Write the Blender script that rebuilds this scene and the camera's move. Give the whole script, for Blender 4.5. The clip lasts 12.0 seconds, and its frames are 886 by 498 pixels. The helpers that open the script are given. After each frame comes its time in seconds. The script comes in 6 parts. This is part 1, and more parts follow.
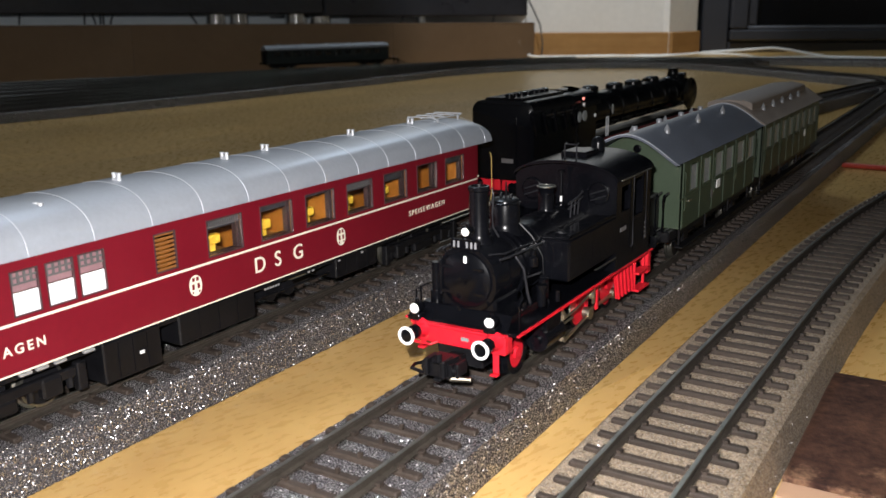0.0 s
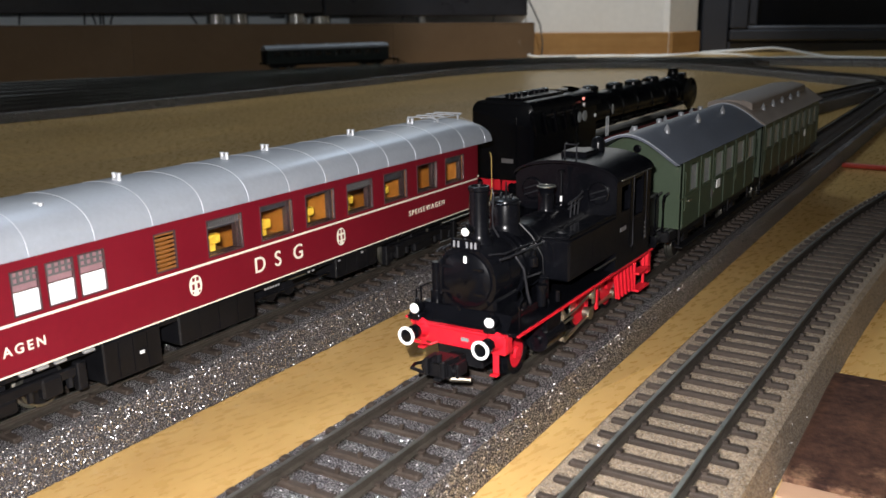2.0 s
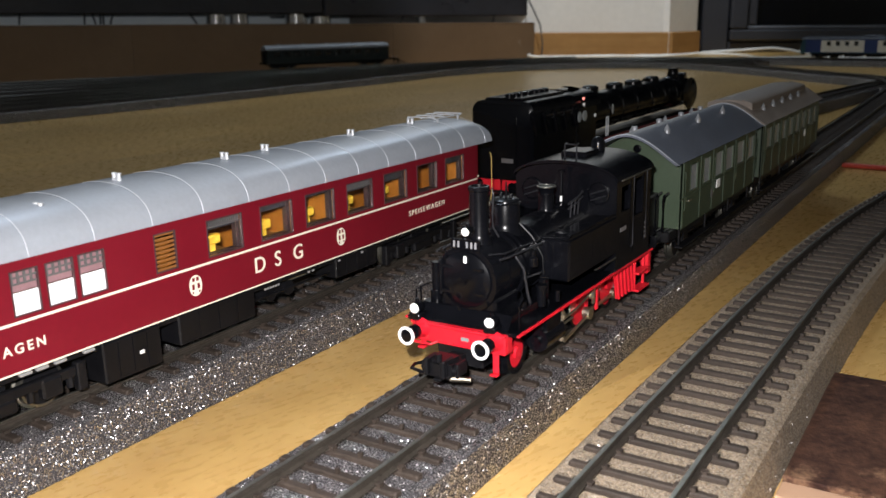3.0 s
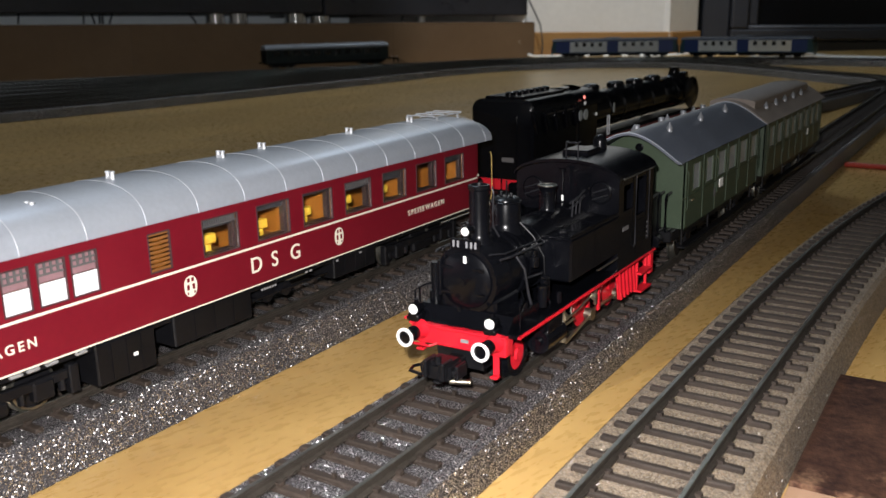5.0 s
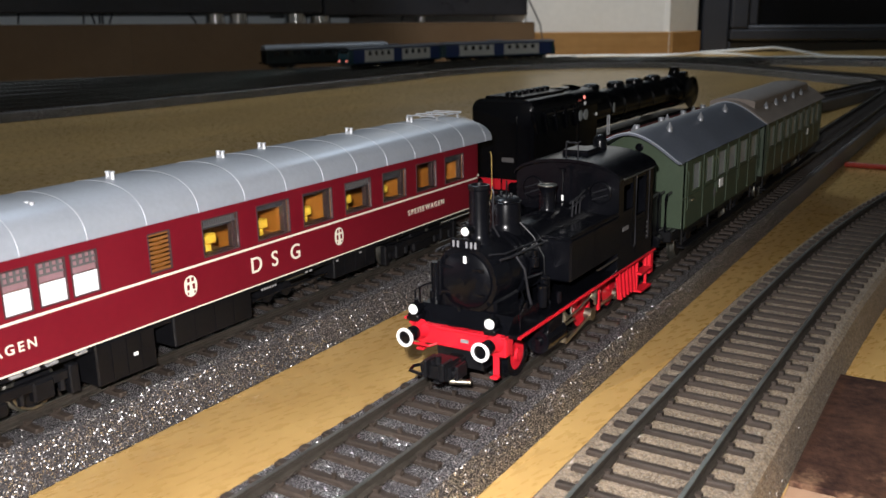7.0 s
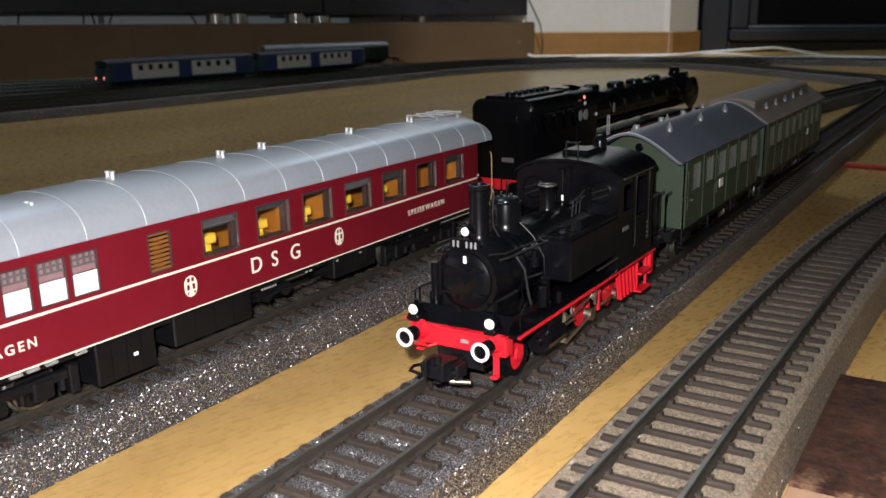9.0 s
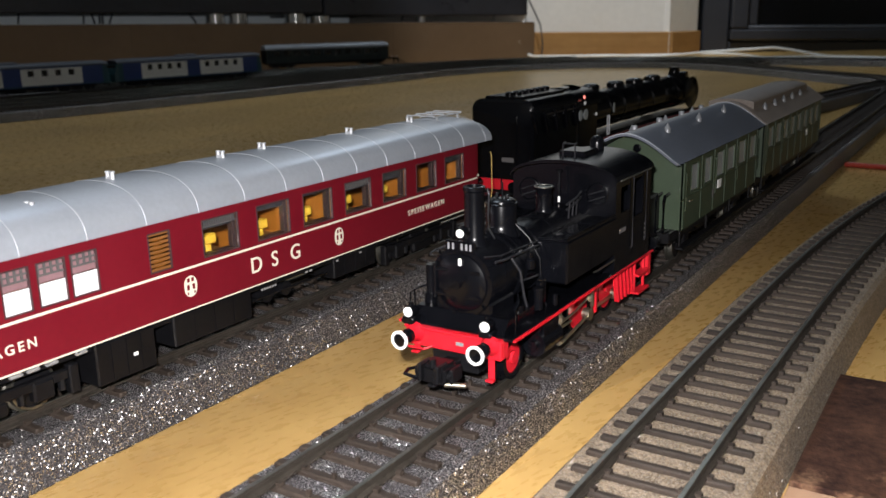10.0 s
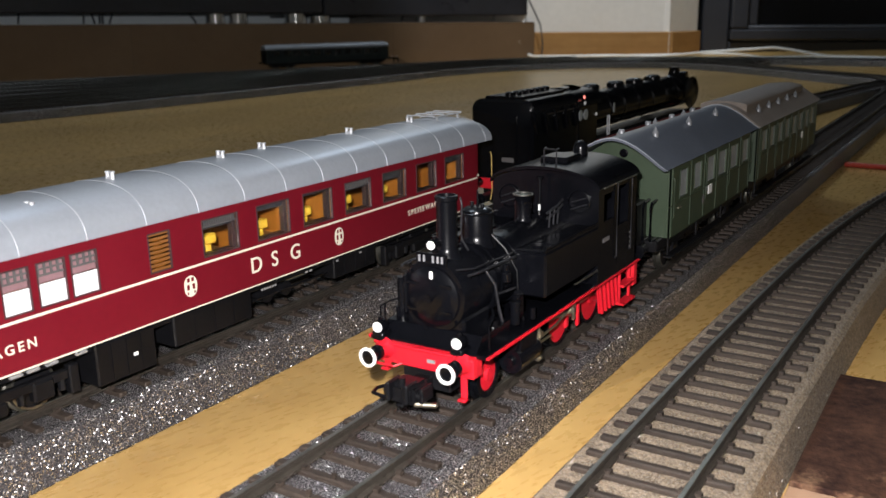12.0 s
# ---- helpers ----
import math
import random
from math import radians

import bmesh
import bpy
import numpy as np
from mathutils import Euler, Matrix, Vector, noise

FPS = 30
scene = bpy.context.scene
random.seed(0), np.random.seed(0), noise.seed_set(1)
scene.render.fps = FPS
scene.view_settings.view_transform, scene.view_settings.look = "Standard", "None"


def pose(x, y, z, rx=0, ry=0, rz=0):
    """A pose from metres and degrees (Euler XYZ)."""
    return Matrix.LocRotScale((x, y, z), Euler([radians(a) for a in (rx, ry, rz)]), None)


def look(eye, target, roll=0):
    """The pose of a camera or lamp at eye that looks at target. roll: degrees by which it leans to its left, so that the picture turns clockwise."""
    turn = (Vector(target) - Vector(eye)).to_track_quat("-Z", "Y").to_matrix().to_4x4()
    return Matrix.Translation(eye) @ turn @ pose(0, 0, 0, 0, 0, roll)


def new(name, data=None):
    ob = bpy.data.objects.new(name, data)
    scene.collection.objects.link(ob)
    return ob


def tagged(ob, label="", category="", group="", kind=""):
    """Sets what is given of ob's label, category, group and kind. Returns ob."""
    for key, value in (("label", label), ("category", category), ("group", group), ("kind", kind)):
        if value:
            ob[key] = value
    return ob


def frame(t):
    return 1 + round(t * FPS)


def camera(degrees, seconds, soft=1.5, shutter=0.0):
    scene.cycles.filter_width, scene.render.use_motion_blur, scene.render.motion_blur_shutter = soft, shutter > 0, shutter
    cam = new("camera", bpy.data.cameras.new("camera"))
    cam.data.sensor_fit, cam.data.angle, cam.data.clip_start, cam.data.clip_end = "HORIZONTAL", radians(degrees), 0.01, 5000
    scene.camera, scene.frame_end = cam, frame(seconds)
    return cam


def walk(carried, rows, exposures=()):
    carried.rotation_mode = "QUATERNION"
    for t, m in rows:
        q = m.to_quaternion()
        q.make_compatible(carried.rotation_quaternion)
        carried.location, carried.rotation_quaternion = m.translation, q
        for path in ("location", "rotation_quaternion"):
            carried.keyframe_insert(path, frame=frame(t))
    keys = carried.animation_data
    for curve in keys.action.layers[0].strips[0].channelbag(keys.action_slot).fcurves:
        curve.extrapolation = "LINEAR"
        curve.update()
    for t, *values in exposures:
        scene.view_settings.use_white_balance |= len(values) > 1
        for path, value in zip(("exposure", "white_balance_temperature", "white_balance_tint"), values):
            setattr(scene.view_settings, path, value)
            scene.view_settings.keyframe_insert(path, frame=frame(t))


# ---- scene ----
cam = camera(53.3, 12.0, soft=1.5)
cam.data.dof.use_dof, cam.data.dof.focus_distance, cam.data.dof.aperture_fstop = True, 0.26, 42.0
EYE = (0.1006, -0.1577, 0.0975)
AIM = (-0.5184, 0.8180, -0.2491)
EYE_A = (0.1025, -0.1610, 0.0985)


def aim(eye, way, roll):
    return look(eye, tuple(e + w for e, w in zip(eye, way)), roll)


walk(cam, [(0.0, aim(EYE_A, AIM, -1.28)), (3.3, aim(EYE_A, AIM, -1.28)), (4.7, aim(EYE, AIM, -1.28)), (12.0, aim(EYE, AIM, -1.28))],
     exposures=[(0.0, 0.08), (3.3, 0.08), (4.7, 0.0), (12.0, 0.0)])

# ---- light: a phone torch beside the lens, a dim ceiling lamp, an added fill for the roof sheen and a spot by the white pier ----
world = bpy.data.worlds.new("night")
scene.world = world
world.use_nodes = True
world.node_tree.nodes["Background"].inputs[0].default_value = (0.55, 0.62, 0.8, 1)
world.node_tree.nodes["Background"].inputs[1].default_value = 0.004


def lamp(name, kind, place, target, watts, colour, size):
    data = bpy.data.lights.new(name, kind)
    data.energy, data.color = watts, colour
    if kind == "AREA":
        data.shape, data.size = "DISK", size
    elif kind == "SPOT":
        data.shadow_soft_size, data.spot_size, data.spot_blend = size, radians(104), 1.0
    else:
        data.shadow_soft_size = size
    ob = new(name, data)
    ob.matrix_world = look(place, target)
    return ob


lamp("torch", "SPOT", (0.094, -0.163, 0.112), (0.022, -0.045, 0.0), 5.5, (1.0, 0.965, 0.965), 0.003)
lamp("ceiling_lamp", "AREA", (-1.1, 0.9, 2.36), (-1.0, 1.1, 0.0), 10.5, (0.72, 0.85, 1.0), 0.5)
# unseen point fill, added for the sheen on the silver roof and black tops
lamp("roof_sheen_fill", "POINT", (-0.50, 1.75, 1.35), (-0.5, 1.75, 0.0), 5.5, (0.74, 0.87, 1.0), 0.05)
wall_spot = lamp("wall_spot", "SPOT", (-0.62, 1.30, 2.0), (-0.93, 2.06, 0.42), 105.0, (0.93, 0.96, 1.0), 0.03)
wall_spot.data.spot_size, wall_spot.data.spot_blend = radians(36), 0.5

# ---- materials ----


def material(name, base, rough=0.5, metal=0.0, vary=0.15, scale=60.0, bump=0.0, bump_scale=400.0, base2=None, coat=0.0,
             glow=0.0, random=0.0, spec=0.5, sheen_scale=None, glass=0.0, dirt=0.0):
    """Principled paint, plastic or metal with two scales of variation in colour and roughness, and fine relief."""
    m = bpy.data.materials.new(name)
    m.use_nodes = True
    nt = m.node_tree
    b = nt.nodes["Principled BSDF"]
    L = nt.links.new
    co = nt.nodes.new("ShaderNodeTexCoord")
    n1 = nt.nodes.new("ShaderNodeTexNoise")
    n1.inputs["Scale"].default_value, n1.inputs["Detail"].default_value = scale, 6
    n2 = nt.nodes.new("ShaderNodeTexNoise")
    n2.inputs["Scale"].default_value, n2.inputs["Detail"].default_value = scale * 9, 4
    L(co.outputs["Object"], n1.inputs["Vector"])
    L(co.outputs["Object"], n2.inputs["Vector"])
    add = nt.nodes.new("ShaderNodeMath")
    add.operation = "ADD"
    L(n1.outputs["Fac"], add.inputs[0])
    L(n2.outputs["Fac"], add.inputs[1])
    span = nt.nodes.new("ShaderNodeMapRange")
    span.inputs["From Min"].default_value, span.inputs["From Max"].default_value = 0.7, 1.3
    L(add.outputs[0], span.inputs["Value"])
    mix = nt.nodes.new("ShaderNodeMix")
    mix.data_type = "RGBA"
    lo = base2 or tuple(c * (1 - vary) for c in base)
    hi = base if base2 else tuple(min(1, c * (1 + vary)) for c in base)
    mix.inputs["A"].default_value, mix.inputs["B"].default_value = (*lo, 1), (*hi, 1)
    L(span.outputs["Result"], mix.inputs["Factor"])
    colour = mix.outputs["Result"]
    if random:
        info = nt.nodes.new("ShaderNodeObjectInfo")
        hsv = nt.nodes.new("ShaderNodeHueSaturation")
        rr = nt.nodes.new("ShaderNodeMapRange")
        rr.inputs["To Min"].default_value, rr.inputs["To Max"].default_value = 1 - random, 1 + random
        L(info.outputs["Random"], rr.inputs["Value"])
        L(rr.outputs["Result"], hsv.inputs["Value"])
        L(colour, hsv.inputs["Color"])
        colour = hsv.outputs["Color"]
    L(colour, b.inputs["Base Color"])
    rg = nt.nodes.new("ShaderNodeMapRange")
    rg.inputs["To Min"].default_value, rg.inputs["To Max"].default_value = max(0.02, rough - 0.08), min(1, rough + 0.08)
    L(n1.outputs["Fac"], rg.inputs["Value"])
    L(rg.outputs["Result"], b.inputs["Roughness"])
    b.inputs["Metallic"].default_value = metal
    b.inputs["Specular IOR Level"].default_value = spec
    b.inputs["Coat Weight"].default_value = coat
    if glass:
        b.inputs["Transmission Weight"].default_value = glass
    if glow:
        b.inputs["Emission Color"].default_value, b.inputs["Emission Strength"].default_value = (*base, 1), glow
    if bump:
        nb = nt.nodes.new("ShaderNodeTexNoise")
        nb.inputs["Scale"].default_value, nb.inputs["Detail"].default_value = bump_scale, 3
        L(co.outputs["Object"], nb.inputs["Vector"])
        bp = nt.nodes.new("ShaderNodeBump")
        bp.inputs["Strength"].default_value, bp.inputs["Distance"].default_value = bump, 0.0004
        L(nb.outputs["Fac"], bp.inputs["Height"])
        L(bp.outputs["Normal"], b.inputs["Normal"])
    return m


def ballast_material(name, base, glint=0.3, share=0.8):
    """Granulate bedding: fine grains, each with its own tone; some are glassy flakes that tilt their own way and sparkle."""
    m = bpy.data.materials.new(name)
    m.use_nodes = True
    nt = m.node_tree
    b = nt.nodes["Principled BSDF"]
    L = nt.links.new
    co = nt.nodes.new("ShaderNodeTexCoord")
    v = nt.nodes.new("ShaderNodeTexVoronoi")
    v.inputs["Scale"].default_value = 1500
    L(co.outputs["Object"], v.inputs["Vector"])
    sep = nt.nodes.new("ShaderNodeSeparateColor")
    L(v.outputs["Color"], sep.inputs["Color"])
    ramp = nt.nodes.new("ShaderNodeMapRange")
    ramp.inputs["To Min"].default_value, ramp.inputs["To Max"].default_value = 0.6, 1.4
    L(sep.outputs["Red"], ramp.inputs["Value"])
    n = nt.nodes.new("ShaderNodeTexNoise")
    n.inputs["Scale"].default_value, n.inputs["Detail"].default_value = 40, 5
    L(co.outputs["Object"], n.inputs["Vector"])
    nr = nt.nodes.new("ShaderNodeMapRange")
    nr.inputs["To Min"].default_value, nr.inputs["To Max"].default_value = 0.75, 1.25
    L(n.outputs["Fac"], nr.inputs["Value"])
    mul = nt.nodes.new("ShaderNodeMath")
    mul.operation = "MULTIPLY"
    L(ramp.outputs["Result"], mul.inputs[0])
    L(nr.outputs["Result"], mul.inputs[1])
    sc = nt.nodes.new("ShaderNodeVectorMath")
    sc.operation = "SCALE"
    sc.inputs[0].default_value = base
    L(mul.outputs[0], sc.inputs["Scale"])
    L(sc.outputs["Vector"], b.inputs["Base Color"])
    b.inputs["Roughness"].default_value = 0.8
    b.inputs["Specular IOR Level"].default_value = 0.25
    bp = nt.nodes.new("ShaderNodeBump")
    bp.inputs["Strength"].default_value, bp.inputs["Distance"].default_value = 0.45, 0.0004
    bp.invert = True
    L(v.outputs["Distance"], bp.inputs["Height"])
    L(bp.outputs["Normal"], b.inputs["Normal"])
    # flakes
    fl = nt.nodes.new("ShaderNodeTexVoronoi")
    fl.inputs["Scale"].default_value = 2500
    L(co.outputs["Object"], fl.inputs["Vector"])
    fs = nt.nodes.new("ShaderNodeSeparateColor")
    L(fl.outputs["Color"], fs.inputs["Color"])
    sub = nt.nodes.new("ShaderNodeVectorMath")
    sub.operation = "SUBTRACT"
    L(fl.outputs["Color"], sub.inputs[0])
    sub.inputs[1].default_value = (0.5, 0.5, 0.5)
    s2 = nt.nodes.new("ShaderNodeVectorMath")
    s2.operation = "SCALE"
    s2.inputs["Scale"].default_value = 2.2
    L(sub.outputs["Vector"], s2.inputs[0])
    geo = nt.nodes.new("ShaderNodeNewGeometry")
    ad = nt.nodes.new("ShaderNodeVectorMath")
    ad.operation = "ADD"
    L(geo.outputs["Normal"], ad.inputs[0])
    L(s2.outputs["Vector"], ad.inputs[1])
    no = nt.nodes.new("ShaderNodeVectorMath")
    no.operation = "NORMALIZE"
    L(ad.outputs["Vector"], no.inputs[0])
    gl = nt.nodes.new("ShaderNodeBsdfGlossy")
    gl.inputs["Roughness"].default_value = 0.41
    gl.inputs["Color"].default_value = (0.9, 0.88, 0.88, 1)
    L(no.outputs["Vector"], gl.inputs["Normal"])
    spot = nt.nodes.new("ShaderNodeMath")
    spot.operation = "LESS_THAN"
    L(fl.outputs["Distance"], spot.inputs[0])
    spot.inputs[1].default_value = 0.42
    fac = nt.nodes.new("ShaderNodeMath")
    fac.operation = "MULTIPLY"
    L(spot.outputs[0], fac.inputs[0])
    fac.inputs[1].default_value = glint
    mix = nt.nodes.new("ShaderNodeMixShader")
    L(fac.outputs[0], mix.inputs["Fac"])
    L(b.outputs["BSDF"], mix.inputs[1])
    L(gl.outputs["BSDF"], mix.inputs[2])
    L(mix.outputs["Shader"], nt.nodes["Material Output"].inputs["Surface"])
    return m


def wood_material(name, light, dark, rough=0.35, along=(1, 12, 12), turn=0.0, spec=0.5, blotch=0.4):
    """Sealed wood with long grain and faint darker streaks."""
    m = bpy.data.materials.new(name)
    m.use_nodes = True
    nt = m.node_tree
    b = nt.nodes["Principled BSDF"]
    L = nt.links.new
    co = nt.nodes.new("ShaderNodeTexCoord")
    mp = nt.nodes.new("ShaderNodeMapping")
    mp.inputs["Rotation"].default_value = (0, 0, turn)
    mp.inputs["Scale"].default_value = along
    L(co.outputs["Object"], mp.inputs["Vector"])
    n = nt.nodes.new("ShaderNodeTexNoise")
    n.inputs["Scale"].default_value, n.inputs["Detail"].default_value, n.inputs["Roughness"].default_value = 7, 8, 0.6
    L(mp.outputs["Vector"], n.inputs["Vector"])
    fine = nt.nodes.new("ShaderNodeTexNoise")
    fine.inputs["Scale"].default_value, fine.inputs["Detail"].default_value = 190, 4
    L(mp.outputs["Vector"], fine.inputs["Vector"])
    blot = nt.nodes.new("ShaderNodeTexNoise")
    blot.inputs["Scale"].default_value, blot.inputs["Detail"].default_value = 48, 5
    L(co.outputs["Object"], blot.inputs["Vector"])
    a1 = nt.nodes.new("ShaderNodeMath")
    a1.operation = "MULTIPLY_ADD"
    L(fine.outputs["Fac"], a1.inputs[0])
    a1.inputs[1].default_value = 0.4
    L(n.outputs["Fac"], a1.inputs[2])
    a2 = nt.nodes.new("ShaderNodeMath")
    a2.operation = "MULTIPLY_ADD"
    L(blot.outputs["Fac"], a2.inputs[0])
    a2.inputs[1].default_value = blotch
    L(a1.outputs[0], a2.inputs[2])
    ramp = nt.nodes.new("ShaderNodeMapRange")
    ramp.inputs["From Min"].default_value, ramp.inputs["From Max"].default_value = 0.68, 1.25
    L(a2.outputs[0], ramp.inputs["Value"])
    info = nt.nodes.new("ShaderNodeObjectInfo")
    mix = nt.nodes.new("ShaderNodeMix")
    mix.data_type = "RGBA"
    mix.inputs["A"].default_value, mix.inputs["B"].default_value = (*dark, 1), (*light, 1)
    L(ramp.outputs["Result"], mix.inputs["Factor"])
    hsv = nt.nodes.new("ShaderNodeHueSaturation")
    rr = nt.nodes.new("ShaderNodeMapRange")
    rr.inputs["To Min"].default_value, rr.inputs["To Max"].default_value = 0.88, 1.1
    L(info.outputs["Random"], rr.inputs["Value"])
    L(rr.outputs["Result"], hsv.inputs["Value"])
    L(mix.outputs["Result"], hsv.inputs["Color"])
    L(hsv.outputs["Color"], b.inputs["Base Color"])
    rg = nt.nodes.new("ShaderNodeMapRange")
    rg.inputs["To Min"].default_value, rg.inputs["To Max"].default_value = rough - 0.07, rough + 0.1
    L(fine.outputs["Fac"], rg.inputs["Value"])
    L(rg.outputs["Result"], b.inputs["Roughness"])
    b.inputs["Specular IOR Level"].default_value = spec
    bp = nt.nodes.new("ShaderNodeBump")
    bp.inputs["Strength"].default_value, bp.inputs["Distance"].default_value = 0.12, 0.0003
    L(fine.outputs["Fac"], bp.inputs["Height"])
    L(bp.outputs["Normal"], b.inputs["Normal"])
    return m


FLOOR = wood_material("laminate", (0.61, 0.395, 0.138), (0.43, 0.255, 0.08), 0.27, (1.0, 2.6, 3), 0.0, blotch=0.58)
MDF = wood_material("plinth_board", (0.19, 0.125, 0.075), (0.15, 0.095, 0.055), 0.5, (1, 1, 1))
BASEBOARD = wood_material("baseboard_wood", (0.42, 0.24, 0.09), (0.3, 0.16, 0.055), 0.4, (1, 1, 8))
BALLAST = ballast_material("dark_granulate", (0.039, 0.036, 0.038), 0.7)
BALLAST_TAN = ballast_material("tan_granulate", (0.205, 0.16, 0.113), 0.2)
SLEEPER = material("sleeper_plastic", (0.03, 0.022, 0.017), 0.6, spec=0.3, vary=0.3, scale=200, bump=0.3, bump_scale=1500, random=0.25)
RAIL = material("rail_steel", (0.045, 0.038, 0.031), 0.38, metal=0.4, vary=0.3, scale=120, bump=0.2, bump_scale=900)
RAIL_TOP = material("worn_rail_head", (0.25, 0.245, 0.215), 0.36, metal=0.95, vary=0.2, scale=150)
WALL = material("white_plaster", (0.8, 0.79, 0.76), 0.85, vary=0.04, scale=8, bump=0.3, bump_scale=300)
FRAME = material("anthracite_frame", (0.035, 0.037, 0.045), 0.4, vary=0.1, scale=20)
SASH_LIP = material("grey_glazing_bead", (0.10, 0.105, 0.12), 0.45, vary=0.1, scale=20)
NIGHT = material("night_pane", (0.004, 0.004, 0.005), 0.12, vary=0.1, spec=0.3)
TV_BLACK = material("black_gloss_plastic", (0.028, 0.029, 0.036), 0.3, vary=0.2, scale=15)
CHROME = material("chrome", (0.6, 0.6, 0.6), 0.2, metal=1.0, vary=0.1)
WHITE_CABLE = material("white_cable", (0.75, 0.74, 0.7), 0.5, vary=0.06)
RED_CABLE = material("red_cable", (0.42, 0.05, 0.03), 0.45, vary=0.1)
CARTON = material("worn_dark_red_carton", (0.014, 0.005, 0.0045), 0.85, spec=0.2, vary=0.4, scale=45, base2=(0.085, 0.04, 0.024), bump=0.8, bump_scale=900)


def scuff_carton(m):
    """Rubs bare card through the print, mostly along the sheet's worn front edge (low y)."""
    nt = m.node_tree
    b = nt.nodes["Principled BSDF"]
    L = nt.links.new
    src = b.inputs["Base Color"].links[0].from_socket
    tc = nt.nodes.new("ShaderNodeTexCoord")
    xyz = nt.nodes.new("ShaderNodeSeparateXYZ")
    L(tc.outputs["Object"], xyz.inputs[0])
    edge = nt.nodes.new("ShaderNodeMapRange")
    edge.inputs["From Min"].default_value, edge.inputs["From Max"].default_value = 0.0226, 0.036
    edge.inputs["To Min"].default_value, edge.inputs["To Max"].default_value = 0.13, 0.0
    L(xyz.outputs["Y"], edge.inputs["Value"])
    noise = nt.nodes.new("ShaderNodeTexNoise")
    noise.inputs["Scale"].default_value, noise.inputs["Detail"].default_value = 95.0, 8.0
    noise.inputs["Roughness"].default_value = 0.68
    L(tc.outputs["Object"], noise.inputs["Vector"])
    add = nt.nodes.new("ShaderNodeMath")
    L(noise.outputs[0], add.inputs[0])
    L(edge.outputs["Result"], add.inputs[1])
    cut = nt.nodes.new("ShaderNodeMapRange")
    cut.inputs["From Min"].default_value, cut.inputs["From Max"].default_value = 0.60, 0.76
    cut.inputs["To Max"].default_value = 0.8
    L(add.outputs[0], cut.inputs["Value"])
    mix = nt.nodes.new("ShaderNodeMix")
    mix.data_type = "RGBA"
    a, c = [s for s in mix.inputs if s.type == "RGBA"]
    L(cut.outputs["Result"], mix.inputs[0])
    L(src, a)
    c.default_value = (0.27, 0.155, 0.09, 1)
    L([s for s in mix.outputs if s.type == "RGBA"][0], b.inputs["Base Color"])


scuff_carton(CARTON)
BLACK = material("satin_black_paint", (0.0024, 0.0026, 0.0037), 0.23, spec=0.22, vary=0.25, scale=120, bump=0.03, bump_scale=2500)
OILED = material("oiled_dark_metal", (0.028, 0.028, 0.032), 0.33, metal=0.5, vary=0.25, scale=300)
# black dulled so the running boards hold no pale grazing reflection
DULL_BLACK = material("dull_black_paint", (0.004, 0.004, 0.0045), 0.85, spec=0.08, vary=0.3, scale=200)
BLACK_MATT = material("matt_black_plastic", (0.0045, 0.0045, 0.0055), 0.42, spec=0.25, vary=0.3, scale=120, bump=0.1, bump_scale=2500)
RED = material("signal_red_plastic", (0.58, 0.010, 0.022), 0.42, vary=0.12, scale=90)
DULL_RED = material("dull_red_paint", (0.16, 0.008, 0.012), 0.5, vary=0.2, scale=90)
MAROON = material("maroon_lacquer", (0.15, 0.006, 0.014), 0.36, vary=0.06, scale=70, bump=0.03, bump_scale=2500)
SILVER = material("silver_roof_lacquer", (0.44, 0.475, 0.53), 0.33, metal=0.35, vary=0.05, scale=90, bump=0.05, bump_scale=2500)
SEAM = material("roof_seam_silver", (0.62, 0.64, 0.67), 0.35, metal=0.3, vary=0.05)
CREAM = material("cream_print", (0.8, 0.75, 0.61), 0.45, vary=0.06, scale=90)
WHITE = material("white_print", (0.85, 0.85, 0.83), 0.45, vary=0.04)
MAUVE = material("dusky_pink_pane", (0.26, 0.15, 0.16), 0.35, vary=0.15, scale=300)
BLIND = material("dark_grey_blind", (0.028, 0.026, 0.028), 0.5, vary=0.25, scale=300)
MILK = material("frosted_pane", (0.9, 0.9, 0.92), 0.22, vary=0.03)
INSIDE = material("orange_wood_interior", (0.34, 0.118, 0.013), 0.5, vary=0.2, scale=90)
TABLE_TOP = material("brown_table_top", (0.26, 0.11, 0.025), 0.4, vary=0.15, scale=200)
YELLOW = material("yellow_seat", (0.75, 0.45, 0.04), 0.5, vary=0.1)
YELLOW_RAIL = material("yellow_rail", (0.55, 0.38, 0.12), 0.4, vary=0.1)
REVEAL = material("dull_insert_edge", (0.036, 0.02, 0.019), 0.5, vary=0.25, scale=400)
WINFRAME = material("dull_window_frame", (0.062, 0.032, 0.034), 0.5, vary=0.15)
ROOF_VENT = material("grey_roof_ventilator", (0.26, 0.27, 0.29), 0.4, metal=0.3, vary=0.1)
LOUVRE = material("brown_louvre", (0.22, 0.085, 0.02), 0.55, vary=0.15)
DIGIT = material("pale_grey_print", (0.2, 0.2, 0.21), 0.5, vary=0.2, scale=900)
PLATE_GREY = material("grey_print", (0.22, 0.22, 0.22), 0.5, vary=0.1)
CURTAIN = material("grey_window_print", (0.10, 0.095, 0.095), 0.6, vary=0.15, scale=300)
GREEN = material("bottle_green_lacquer", (0.036, 0.055, 0.032), 0.42, vary=0.1, scale=70, bump=0.04, bump_scale=2000)
GREY_ROOF = material("slate_grey_roof", (0.095, 0.106, 0.132), 0.4, vary=0.1, scale=70, bump=0.08, bump_scale=2000)
BROWN_ROOF = material("grey_brown_roof", (0.21, 0.175, 0.15), 0.55, vary=0.12, scale=70)
